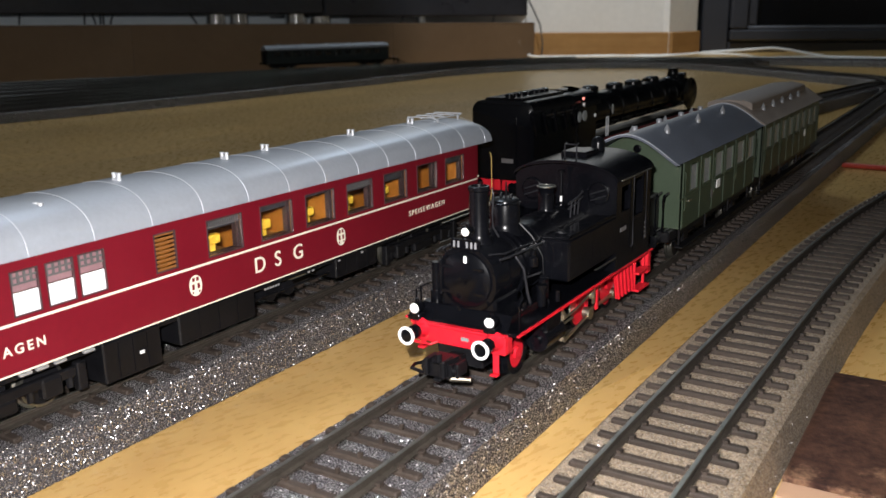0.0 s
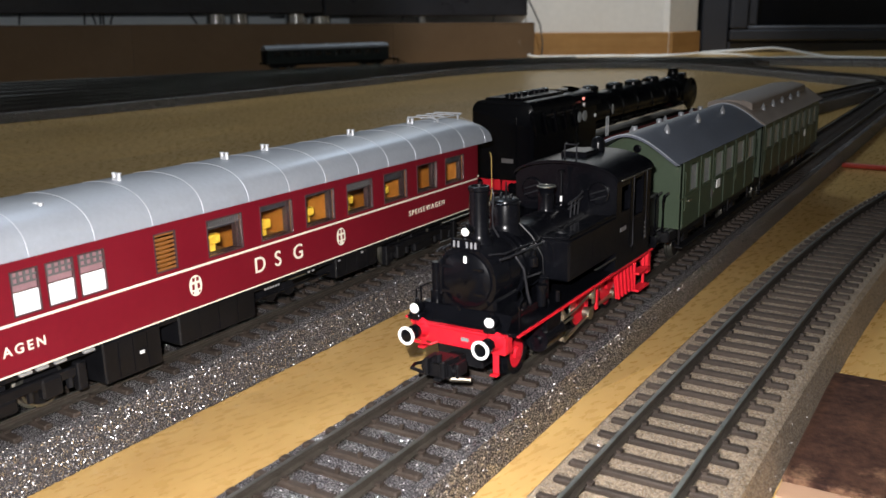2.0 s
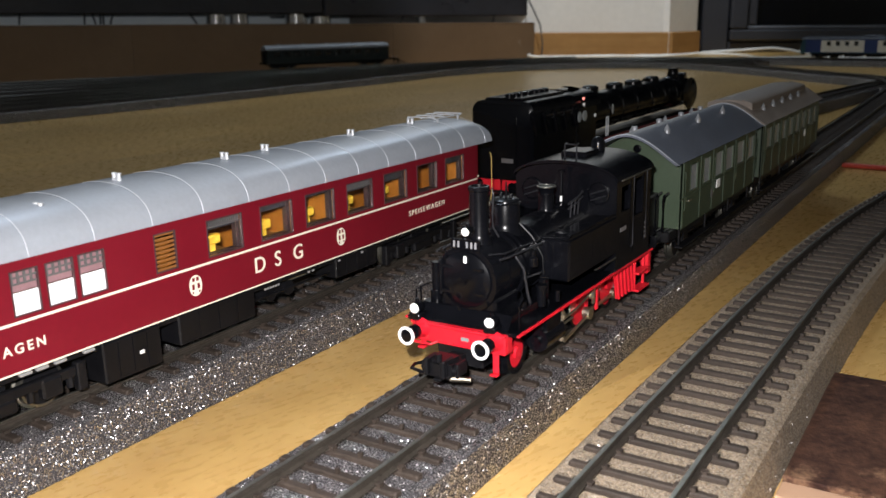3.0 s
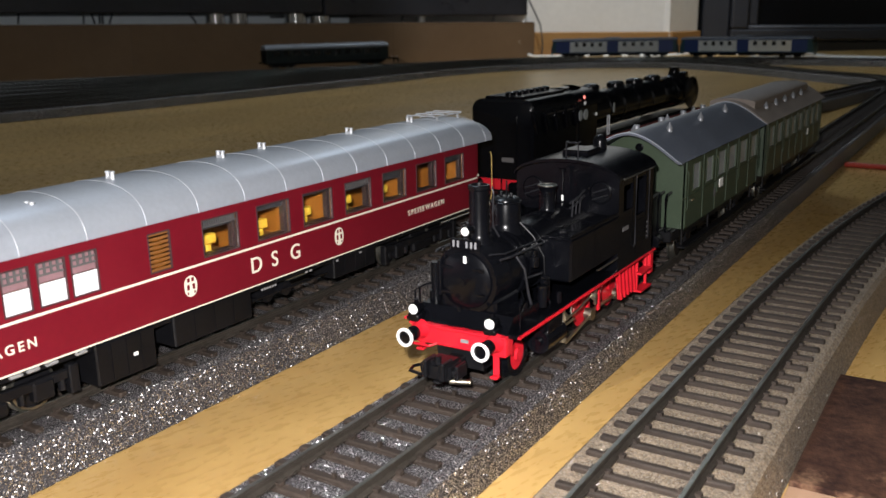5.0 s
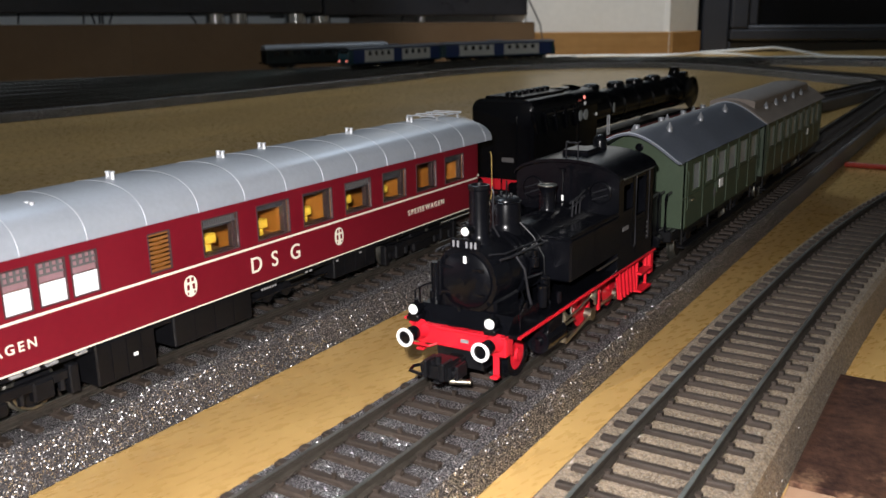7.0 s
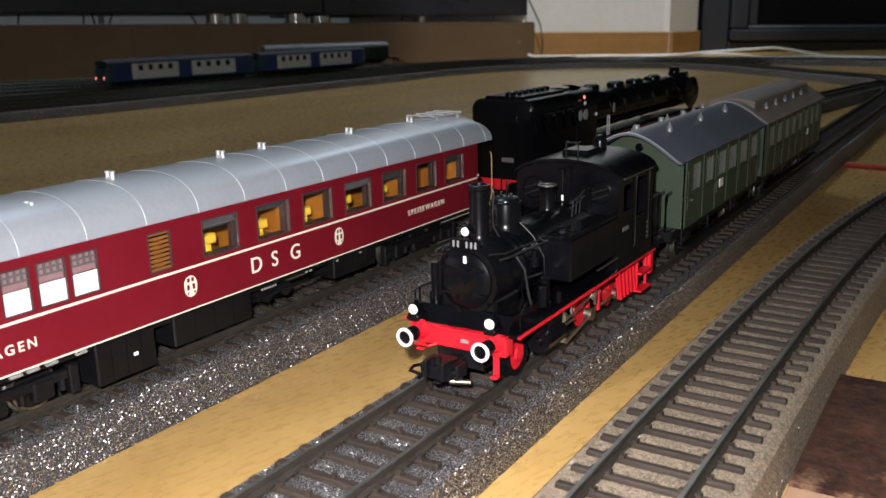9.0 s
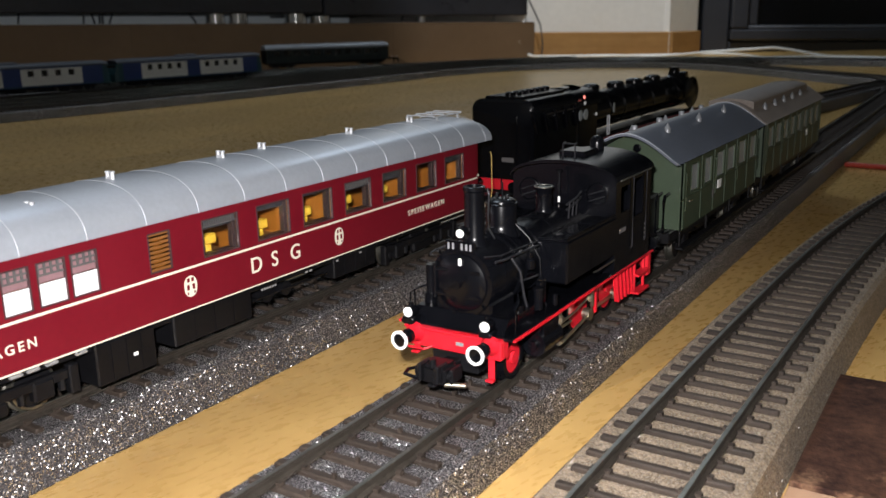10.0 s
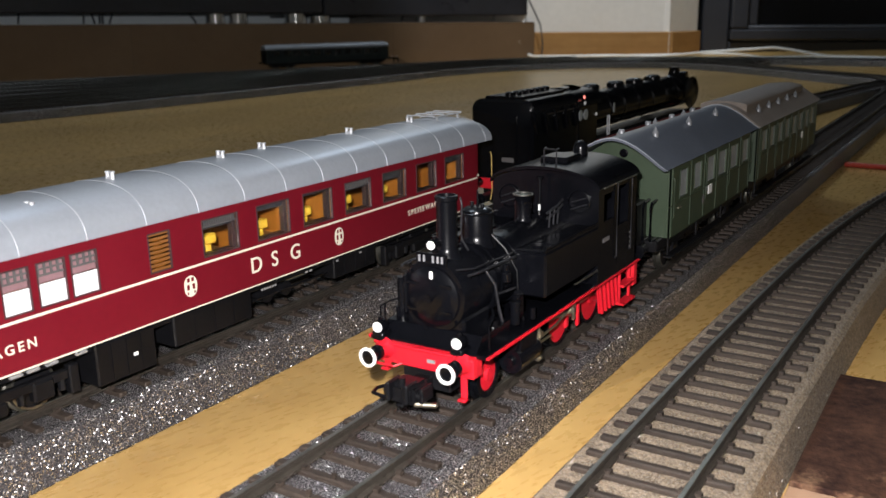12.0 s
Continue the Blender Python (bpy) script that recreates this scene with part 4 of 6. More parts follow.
    part("smokebox_door", lathe(bmesh.new(), (0, 0, AX), [(0.0069, 0.0112), (0.0068, 0.0107), (0.0060, 0.0103), (0.0044, 0.00985), (0.0022, 0.0096), (0.0003, 0.0095)], 36, "y"), BLACK, sm, smooth=True)
    bm = bmesh.new()
    for z in (0.0030, -0.0030):
        box(bm, -0.0062, 0.0054, 0.0098, 0.0104, AX + z - 0.0004, AX + z + 0.0004, 0.0001)
    cyl(bm, (-0.0066, 0.0105, AX - 0.0042), (-0.0066, 0.0105, AX + 0.0042), 0.0006, n=8)
    cyl(bm, (0, 0.0088, AX), (0, 0.0096, AX), 0.0010, n=12)
    cyl(bm, (-0.0020, 0.0088, AX - 0.0008), (0.0020, 0.0088, AX + 0.0010), 0.00022, n=6)
    for k in range(6):
        a = 2 * math.pi * k / 6 + 0.3
        cyl(bm, (0.0075 * math.cos(a), 0.0106, AX + 0.0075 * math.sin(a)), (0.0075 * math.cos(a), 0.0113, AX + 0.0075 * math.sin(a)), 0.0005, n=6)
    part("door_hardware", bm, BLACK, sm)
    # small upright white rectangle before the upper smokebox door
    part("white_plate", box(bmesh.new(), 0.0003, 0.0011, 0.0094, 0.0098, 0.0288, 0.0305, 0.0001), WHITE, sm, "small white plate")
    bm = box(bmesh.new(), -0.0038, 0.0040, 0.0107, 0.0111, 0.0316, 0.0342, 0.0001)
    plate = part("number_plate", bm, BLACK, sm, "black plate with light digit-sized bars")
    for x in (-0.0031, -0.0019, 0.0004, 0.0016, 0.0027):
        part("digit_bar", box(bmesh.new(), x, x + 0.0005, 0.01055, 0.0107, 0.0322, 0.0337), DIGIT, plate)
    bl = part("boiler", lathe(bmesh.new(), (0, 0, AX), [(0.0086, 0.0240), (0.0086, 0.0660)], 40, "y"), BLACK, c, smooth=True)
    for y in (0.0245, 0.0268, 0.0365, 0.0470, 0.0600):
        part("boiler_band", lathe(bmesh.new(), (0, 0, AX), [(0.0086, y), (0.00885, y), (0.00885, y + 0.0006), (0.0086, y + 0.0006)], 40, "y"), BLACK, bl, smooth=True)
    bm = bmesh.new()
    v = [bm.verts.new((x, y, z)) for x in (-0.0124, 0.0124) for y, z in ((0.0082, 0.0138), (0.0112, 0.0172), (0.0240, 0.0172), (0.0240, 0.0138))]
    for q in ((0, 1, 2, 3), (7, 6, 5, 4), (0, 4, 5, 1), (1, 5, 6, 2), (2, 6, 7, 3), (3, 7, 4, 0)):
        bm.faces.new([v[i] for i in q])
    part("front_apron", bm, BLACK, c)
    part("saddle", box(bmesh.new(), -0.0075, 0.0075, 0.0118, 0.0235, 0.0140, 0.0200, 0.0006), BLACK, c)
    # chimney and domes
    part("chimney", lathe(bmesh.new(), (0.0002, 0.0173, 0), [(0.0038, 0.0300), (0.0034, 0.0322), (0.0027, 0.0332), (0.0024, 0.0342), (0.00235, 0.0446), (0.00262, 0.0449), (0.00262, 0.0457), (0.0023, 0.0459), (0.0020, 0.0459), (0.0018, 0.0440)], 28), BLACK, c, smooth=True)
    d = part("steam_dome", lathe(bmesh.new(), (0, 0.0308, 0), [(0.0050, 0.0300), (0.0047, 0.0322), (0.0040, 0.0332), (0.0038, 0.0345), (0.0038, 0.0393), (0.0035, 0.0402), (0.0026, 0.0407), (0.0008, 0.0409)], 32), BLACK, c, smooth=True)
    bm = lathe(bmesh.new(), (0, 0.0308, 0), [(0.0037, 0.0391), (0.00398, 0.0393), (0.00398, 0.0396), (0.0036, 0.0398)], 32)
    cyl(bm, (0.0003, 0.0308, 0.0405), (0.0003, 0.0308, 0.0446), 0.00035, 0.0002, 8)
    cyl(bm, (-0.0012, 0.0308, 0.0408), (-0.0012, 0.0308, 0.0418), 0.0005, 0.0004, 8)
    cyl(bm, (0.0016, 0.0308, 0.0408), (0.0016, 0.0308, 0.0416), 0.0005, 0.0004, 8)
    part("dome_rim", bm, BLACK, d, smooth=True)
    v = part("safety_valve", lathe(bmesh.new(), (0, 0.0545, 0), [(0.0034, 0.0305), (0.0030, 0.0320), (0.0023, 0.0327), (0.0021, 0.0335), (0.0021, 0.0368), (0.0023, 0.0369), (0.0023, 0.0372), (0.0021, 0.0373), (0.0021, 0.0384), (0.0024, 0.0388), (0.0025, 0.0394), (0.0021, 0.0396), (0.0018, 0.0390)], 28), BLACK, c, smooth=True)
    part("valve_ring", lathe(bmesh.new(), (0, 0.0545, 0), [(0.0024, 0.0394), (0.00262, 0.0395), (0.00262, 0.0397), (0.0022, 0.0397), (0.0020, 0.0392), (0.0005, 0.0391)], 28), RAIL_TOP, v, "bright worn metal rim", smooth=True)
    part("whistle", cyl(cyl(bmesh.new(), (0.0001, 0.0640, 0.032), (0.0001, 0.0640, 0.0424), 0.0004, n=8), (0.0001, 0.0640, 0.0420), (0.0001, 0.0640, 0.0426), 0.0010, n=12), BLACK, c)
    part("exhaust_pipe", tube(bmesh.new(), [(0.0034, 0.0180, 0.0455), (0.0036, 0.0182, 0.0440), (0.0033, 0.0182, 0.0390), (0.0034, 0.0183, 0.0360), (0.0046, 0.0190, 0.0335)], 0.00022, 6), OILED, c)
    for s in (-1, 1):
        part("sand_pipe", tube(bmesh.new(), [(s * 0.0036, 0.0312, 0.0345), (s * 0.0070, 0.0318, 0.0312), (s * 0.0098, 0.0322, 0.0262), (s * 0.0102, 0.0322, 0.0180), (s * 0.0112, 0.0330, 0.0142)], 0.00022, 8), BLACK_MATT, c, smooth=True)
        part("feed_valve", lathe(bmesh.new(), (s * 0.0096, 0.0272, 0), [(0.0009, 0.0248), (0.0013, 0.0250), (0.0013, 0.0272), (0.0007, 0.0276), (0.0007, 0.0290)], 14), BLACK, c, smooth=True)
        part("sight_glass", cyl(bmesh.new(), (s * 0.0106, 0.0290, 0.0218), (s * 0.0122, 0.0300, 0.0218), 0.0006, n=10), BLACK, c)
    part("whistle_cap", box(bmesh.new(), 0.0016, 0.0021, 0.0600, 0.0604, 0.0345, 0.0360), WHITE, c, "small white lever")
    bm = bmesh.new()
    for z in (0.0342, 0.0356):
        tube(bm, [(0.0055, 0.0570, z - 0.001), (0.0060, 0.0620, z), (0.0060, 0.0655, z + 0.0012)], 0.0003, 6)
    for y in (0.0580, 0.0605, 0.0630):
        tube(bm, [(0.0056, y, 0.0305), (0.0060, y, 0.0352)], 0.00025, 6)
    part("reversing_gear", bm, OILED, c)
    # side tanks
    for s in (-1, 1):
        x0, x1 = sorted((s * 0.0074, s * 0.0158))
        bm = box(bmesh.new(), x0, x1, 0.0350, 0.0670, 0.0194, 0.0302, 0.0005)
        t = part("side_tank", bm, BLACK, c)
        bm = bmesh.new()
        for y0, y1, a, b in ((0.0353, 0.0668, x0 + 0.0002, x0 + 0.0007), (0.0353, 0.0668, x1 - 0.0008, x1 - 0.0003), (0.0353, 0.0358, x0 + 0.0007, x1 - 0.0008)):
            box(bm, a, b, y0, y1, 0.0301, 0.0307, 0.0001)
        for y in (0.0375, 0.0450, 0.0540, 0.0630):
            cyl(bm, (s * 0.0153, y, 0.0302), (s * 0.0153, y, 0.0313), 0.00035, n=8)
        cyl(bm, (s * 0.0112, 0.0400, 0.0301), (s * 0.0112, 0.0400, 0.0309), 0.0014, n=16)
        tube(bm, [(s * 0.0156, 0.0353, 0.0312), (s * 0.0156, 0.0666, 0.0312)], 0.0002, 6)
        part("tank_rim", bm, BLACK, t)
        bm = bmesh.new()
        for k in range(10):
            z = 0.0205 + k * 0.0011
            cyl(bm, (s * 0.0158, 0.0500, z), (s * 0.01592, 0.0500, z), 0.00022, n=6)
        part("rivet_row", bm, BLACK, t)
        part("tank_handrail", tube(bmesh.new(), [(s * 0.0160, 0.0510, 0.0188), (s * 0.0163, 0.0515, 0.0188), (s * 0.0163, 0.0650, 0.0188), (s * 0.0160, 0.0655, 0.0188)], 0.0002, 6), RAIL_TOP, t)
    # cab
    H = 0.0156
    cab = part("cab", box(bmesh.new(), -H, H, 0.0936, 0.0945, 0.0142, 0.0400), BLACK, c)
    bm = bmesh.new()
    n = 14
    top = [(H * math.cos(math.pi * i / n), 0.0394 + 0.0044 * math.sin(math.pi * i / n)) for i in range(n + 1)]
    outline = [(-H, 0.0142), (H, 0.0142), *top]
    for y in (0.0668, 0.0676):
        bm.faces.new([bm.verts.new((x, y, z)) for x, z in outline])
    bm.verts.ensure_lookup_table()
    k = len(outline)
    for i in range(k):
        bm.faces.new((bm.verts[i], bm.verts[(i + 1) % k], bm.verts[k + (i + 1) % k], bm.verts[k + i]))
    part("cab_front", bm, BLACK, cab)
    for s in (-1, 1):
        wall_side("cab_side", s * H, 0.0008, 0.0676, 0.0936, 0.0142, 0.0398, [(0.0705, 0.0775, 0.0305, 0.0378), (0.0800, 0.0880, 0.0275, 0.0385)], BLACK, cab)
        p = part("porthole", lathe(bmesh.new(), (s * 0.0103, 0, 0.0362), [(0.0032, 0.0669), (0.0032, 0.0662), (0.0029, 0.0660), (0.0027, 0.0667)], 28, "y"), BLACK, cab, smooth=True)
        part("porthole_pane", cyl(bmesh.new(), (s * 0.0103, 0.0664, 0.0362), (s * 0.0103, 0.0666, 0.0362), 0.0028, n=28), BLACK, p, "dark glossy pane")
        # two thin slanted strips for the streaks across each dark pane
        bm = bmesh.new()
        for kx in (-0.0010, 0.0008):
            tube(bm, [(s * 0.0103 - 0.0022, 0.0660, 0.0362 + kx - 0.0010), (s * 0.0103 + 0.0022, 0.0660, 0.0362 + kx + 0.0006)], 0.00018, 6)
        part("porthole_streak", bm, OILED, p)
        for y in (0.0788, 0.0896):
            part("cab_handrail", tube(bmesh.new(), [(s * H, y, 0.0190), (s * (H + 0.0005), y, 0.0196), (s * (H + 0.0005), y, 0.0395), (s * H, y, 0.0400)], 0.00022, 6), OILED, cab)
        part("cab_door", box(bmesh.new(), *sorted((s * (H - 0.0004), s * (H + 0.0001))), 0.0802, 0.0878, 0.0165, 0.0262, 0.0002), BLACK, cab)
        bm = bmesh.new()
        for z in (0.0195, 0.0208, 0.0222, 0.0236):
            box(bm, *sorted((s * H, s * (H + 0.0001))), 0.0898, 0.0912, z, z + 0.0005)
        part("printed_lines", bm, CURTAIN, cab, "tiny grey printed lines")
        part("works_plate", box(bmesh.new(), *sorted((s * H, s * (H + 0.0001))), 0.0700, 0.0745, 0.0250, 0.0262), CURTAIN, cab, "small grey plate")
    bm = bmesh.new()
    n = 22
    rows = []
    for y in (0.0660, 0.0955):
        for up in (0.0, 0.0007):
            rows.append([bm.verts.new(((H + 0.0003 + up * 0.3) * math.cos(math.pi * i / n), y, 0.0397 + (0.0044 + up) * math.sin(math.pi * i / n) + up * 0.3)) for i in range(n + 1)])
    for i in range(n):
        for a, b in ((0, 1), (1, 3), (3, 2), (2, 0)):
            bm.faces.new((rows[a][i], rows[a][i + 1], rows[b][i + 1], rows[b][i]))
    bm.faces.new((rows[0][0], rows[1][0], rows[3][0], rows[2][0]))
    bm.faces.new((rows[0][n], rows[2][n], rows[3][n], rows[1][n]))
    roof = part("cab_roof", bm, BLACK, cab, smooth=True)
    for s in (-1, 1):
        part("rain_strip", tube(bmesh.new(), [(s * (H + 0.0006), 0.0690, 0.0399), (s * (H + 0.0006), 0.0925, 0.0399)], 0.0002, 6), RAIL_TOP, roof)
    bm = box(bmesh.new(), -0.0046, 0.0034, 0.0735, 0.0835, 0.0428, 0.0464, 0.0004)
    part("roof_vent", bm, BLACK, roof)
    bm = bmesh.new()
    for x in (-0.0016, 0.0020):
        tube(bm, [(x, 0.0700, 0.0440), (x, 0.0700, 0.0490), (x, 0.0715, 0.0492)], 0.00022, 6)
    tube(bm, [(-0.0016, 0.0700, 0.0490), (0.0020, 0.0700, 0.0490)], 0.00022, 6)
    part("vent_frame", bm, OILED, roof)
    part("bell", lathe(bmesh.new(), (0.0004, 0.0897, 0), [(0.0021, 0.0430), (0.0021, 0.0470), (0.0018, 0.0482), (0.0010, 0.0489), (0.0002, 0.0491)], 22), BLACK, roof, "black bell on the cab roof", smooth=True)
    part("coal_bunker", box(bmesh.new(), -0.0140, 0.0135, 0.0945, 0.0995, 0.0142, 0.0305, 0.0006), BLACK, c)
    # footplate
    bm = box(bmesh.new(), -0.0150, 0.0150, 0.0080, 0.0990, 0.0132, 0.0141, 0.0001)
    part("footplate", bm, BLACK, c)
    for s in (-1, 1):
        bm = bmesh.new()
        x0, x1 = sorted((s * 0.0150, s * 0.0157))
        box(bm, x0, x1, 0.0080, 0.0990, 0.0133, 0.0139, 0.0001)
        part("footplate_edge", bm, RED, c, "red footplate edging")
        # piping and pump beside the smokebox
        part("steam_pipe", tube(bmesh.new(), [(s * 0.0085, 0.0200, 0.0290), (s * 0.0105, 0.0205, 0.0260), (s * 0.0112, 0.0210, 0.0200), (s * 0.0118, 0.0225, 0.0150), (s * 0.0120, 0.0230, 0.0128)], 0.00035, 10), OILED, c, smooth=True)
        part("boiler_handrail", tube(bmesh.new(), [(s * 0.0062, 0.0112, AX + 0.0068), (s * 0.0078, 0.0160, AX + 0.0062), (s * 0.0082, 0.0330, AX + 0.0058)], 0.0002, 6), OILED, c)
        bm = bmesh.new()
        box(bm, *sorted((s * 0.0095, s * 0.0142)), 0.0250, 0.0345, 0.0040, 0.0131, 0.0008, seg=2)
        cyl(bm, (s * 0.0120, 0.0246, 0.0068), (s * 0.0120, 0.0352, 0.0068), 0.0030, n=20)
        cyl(bm, (s * 0.0118, 0.0248, 0.0108), (s * 0.0118, 0.0350, 0.0108), 0.0020, n=16)
        cyl(bm, (s * 0.0120, 0.0236, 0.0068), (s * 0.0120, 0.0247, 0.0068), 0.0012, n=12)
        part("cylinder_block", bm, BLACK, c, "black cylinder block", smooth=True)
        bm = box(bmesh.new(), *sorted((s * 0.0126, s * 0.0136)), 0.0362, 0.0372, 0.0040, 0.0130, 0.0002)
        box(bm, *sorted((s * 0.0120, s * 0.0142)), 0.0356, 0.0380, 0.0086, 0.0108, 0.0005, seg=2)
        box(bm, *sorted((s * 0.0120, s * 0.0140)), 0.0358, 0.0378, 0.0030, 0.0046, 0.0005, seg=2)
        cyl(bm, (s * 0.0130, 0.0340, 0.0072), (s * 0.0130, 0.0440, 0.0072), 0.0003, n=8)
        part("valve_link", box(box(bmesh.new(), *sorted((s * 0.0130, s * 0.0138)), 0.0560, 0.0576, 0.0072, 0.0122, 0.0004), *sorted((s * 0.0124, s * 0.0141)), 0.0552, 0.0570, 0.0090, 0.0112, 0.0005), BRASS, c, "bright metal valve link")
        part("radius_rod", tube(bmesh.new(), [(s * 0.0128, 0.0372, 0.0082), (s * 0.0128, 0.0470, 0.0088), (s * 0.0128, 0.0562, 0.0104)], 0.0003, 8), BRASS, c)
        part("crosshead_guide", bm, BRASS, c, "bare metal crosshead guide")
        bm = box(bmesh.new(), *sorted((s * 0.0100, s * 0.0118)), 0.0290, 0.0320, 0.0152, 0.0215, 0.0004)
        cyl(bm, (s * 0.0120, 0.0270, 0.0152), (s * 0.0120, 0.0270, 0.0200), 0.0012, n=12)
        cyl(bm, (s * 0.0120, 0.0270, 0.0200), (s * 0.0120, 0.0270, 0.0206), 0.0015, n=12)
        cyl(bm, (s * 0.0140, 0.0320, 0.0152), (s * 0.0140, 0.0320, 0.0180), 0.0007, n=10)
        part("lubricator", bm, BLACK, c)
        bm = bmesh.new()
        for k in range(3):
            box(bm, *sorted((s * 0.0105, s * 0.0140)), 0.0150 + k * 0.0022, 0.0165 + k * 0.0022, 0.0138, 0.0139 + k * 0.0003)
        tube(bm, [(s * 0.0142, 0.0110, 0.0138), (s * 0.0142, 0.0110, 0.0200), (s * 0.0135, 0.0140, 0.0206), (s * 0.0110, 0.0180, 0.0212)], 0.00022, 6)
        part("front_steps", bm, BLACK, c)
    part("air_pump", cyl(cyl(bmesh.new(), (-0.0108, 0.0150, 0.0140), (-0.0108, 0.0150, 0.0195), 0.0016, n=16), (-0.0108, 0.0150, 0.0195), (-0.0108, 0.0150, 0.0265), 0.0011, n=16), BLACK, c, smooth=True)
    for s in (-1, 1):
        for z, y0, y1 in ((0.0300, 0.0120, 0.0335), (0.0225, 0.0240, 0.0335)):
            bm = tube(bmesh.new(), [(s * 0.0086, y0, z), (s * 0.0094, y0 + 0.003, z), (s * 0.0094, y1 - 0.002, z - 0.0004), (s * 0.0088, y1, z - 0.0008)], 0.00028, 6)
            part("boiler_pipe", bm, OILED, c)
        for y in (0.0150, 0.0215, 0.0290):
            part("handrail_stanchion", cyl(bmesh.new(), (s * 0.0072, y, AX + 0.0040), (s * 0.0086, y, AX + 0.0062), 0.00025, n=6), BLACK, c)
        bm = cyl(bmesh.new(), (s * 0.0112, 0.0180, 0.0172), (s * 0.0112, 0.0180, 0.0188), 0.0013, n=14)
        cyl(bm, (s * 0.0112, 0.0180, 0.0188), (s * 0.0112, 0.0180, 0.0196), 0.0006, n=10)
        part("oil_cup", bm, BLACK, c, smooth=True)
        for k in range(7):
            part("beam_rivet", cyl(bmesh.new(), (s * (0.0012 + k * 0.0018), 0.0064, 0.0094), (s * (0.0012 + k * 0.0018), 0.0067, 0.0094), 0.00022, n=6), RED, beam)
    for x0, x1, y, z in ((0.0080, 0.0150, 0.0440, 0.0301), (0.0080, 0.0150, 0.0560, 0.0301)):
        part("tank_top_strap", box(bmesh.new(), x0, x1, y, y + 0.0006, z, z + 0.0003), BLACK, c)
    # frame and running gear
    part("main_frame", box(bmesh.new(), -0.0062, 0.0062, 0.0078, 0.0985, 0.0040, 0.0132, 0.0003), BLACK_MATT, c)
    wheelset(c, 0.0185, 0.0054, RED, "tank", disc=True, tyre=BLACK, rim=0.0016)
    for y in (0.0560, 0.0765):
        wheelset(c, y, 0.0072, RED, "tank", disc=True, tyre=BLACK, rim=0.0010)
    rods = []
    for s in (-1, 1):
        bm = bmesh.new()
        x0, x1 = sorted((s * 0.0108, s * 0.0116))
        box(bm, x0, x1, -0.0010, 0.0215, -0.0005, 0.0005, 0.0002)
        for y in (0.0, 0.0205):
            cyl(bm, (x0 - 0.0002, y, 0), (x1 + 0.0002, y, 0), 0.0016, n=14)
        rod = part("coupling_rod", bm, BRASS, c, "bare metal coupling rod", m=pose(0, 0.0560, 0.0072))
        rods.append(rod)
        bm = bmesh.new()
        box(bm, *sorted((s * 0.0119, s * 0.0126)), -0.0170, 0.0005, -0.00045, 0.00045, 0.0002)
        cyl(bm, (s * 0.0117, 0, 0), (s * 0.0128, 0, 0), 0.0017, n=14)
        rods.append(part("connecting_rod", bm, BRASS, c, "bare metal connecting rod", m=pose(0, 0.0560, 0.0072)))
        # red frame plates, brake hangers and steps under the cab
        bm = bmesh.new()
        xs = sorted((s * 0.0118, s * 0.0126))
        box(bm, *xs, 0.0612, 0.0628, 0.0040, 0.0132, 0.0003)
        box(bm, *xs, 0.0855, 0.0885, 0.0030, 0.0132, 0.0003)
        box(bm, *xs, 0.0600, 0.0975, 0.0122, 0.0131, 0.0003)
        part("frame_plate", bm, RED, c, "red outside frame plate")
        bm = bmesh.new()
        xs = sorted((s * 0.0136, s * 0.0144))
        box(bm, *xs, 0.0868, 0.0876, 0.0028, 0.0132, 0.0001)
        box(bm, *xs, 0.0945, 0.0953, 0.0028, 0.0132, 0.0001)
        for z in (0.0028, 0.0082):
            box(bm, *sorted((s * 0.0130, s * 0.0158)), 0.0864, 0.0957, z, z + 0.0007, 0.0001)
        part("cab_steps", bm, RED, c, "red cab step irons")
        bm = box(bmesh.new(), *sorted((s * 0.0128, s * 0.0134)), 0.0722, 0.0866, 0.0035, 0.0132, 0.0002)
        for v in bm.verts:
            v.co.y += (0.0132 - v.co.z) * 0.25
        ash = part("ash_box", bm, RED, c, "red side plate")
        for yy in (0.0724, 0.0752, 0.0780, 0.0808, 0.0836):
            bm = box(bmesh.new(), *sorted((s * 0.0134, s * 0.0142)), yy, yy + 0.0010, 0.0035, 0.0132, 0.0002)
            for v in bm.verts:
                v.co.y += (0.0132 - v.co.z) * 0.25
            part("ash_rib", bm, RED, ash)
        part("rear_plate", box(bmesh.new(), *sorted((s * 0.0125, s * 0.0150)), 0.0962, 0.0990, 0.0060, 0.0132, 0.0004), RED, c)
        part("brake_shoe", box(bmesh.new(), *sorted((s * 0.0078, s * 0.0098)), 0.0600, 0.0622, 0.0030, 0.0110, 0.0005), RED, c)
        buffer(c, s * 0.0101, 0.1060, 0.0119, 1, False)
    part("rear_beam", box(bmesh.new(), -0.0135, 0.0135, 0.0985, 0.0995, 0.0088, 0.0138, 0.0002), RED, c)
    part("rear_coupling", box(bmesh.new(), -0.0025, 0.0025, 0.0995, 0.1150, 0.0050, 0.0080, 0.0005), BLACK_MATT, c)
    return c, rods


TANK, RODS = tank_locomotive()


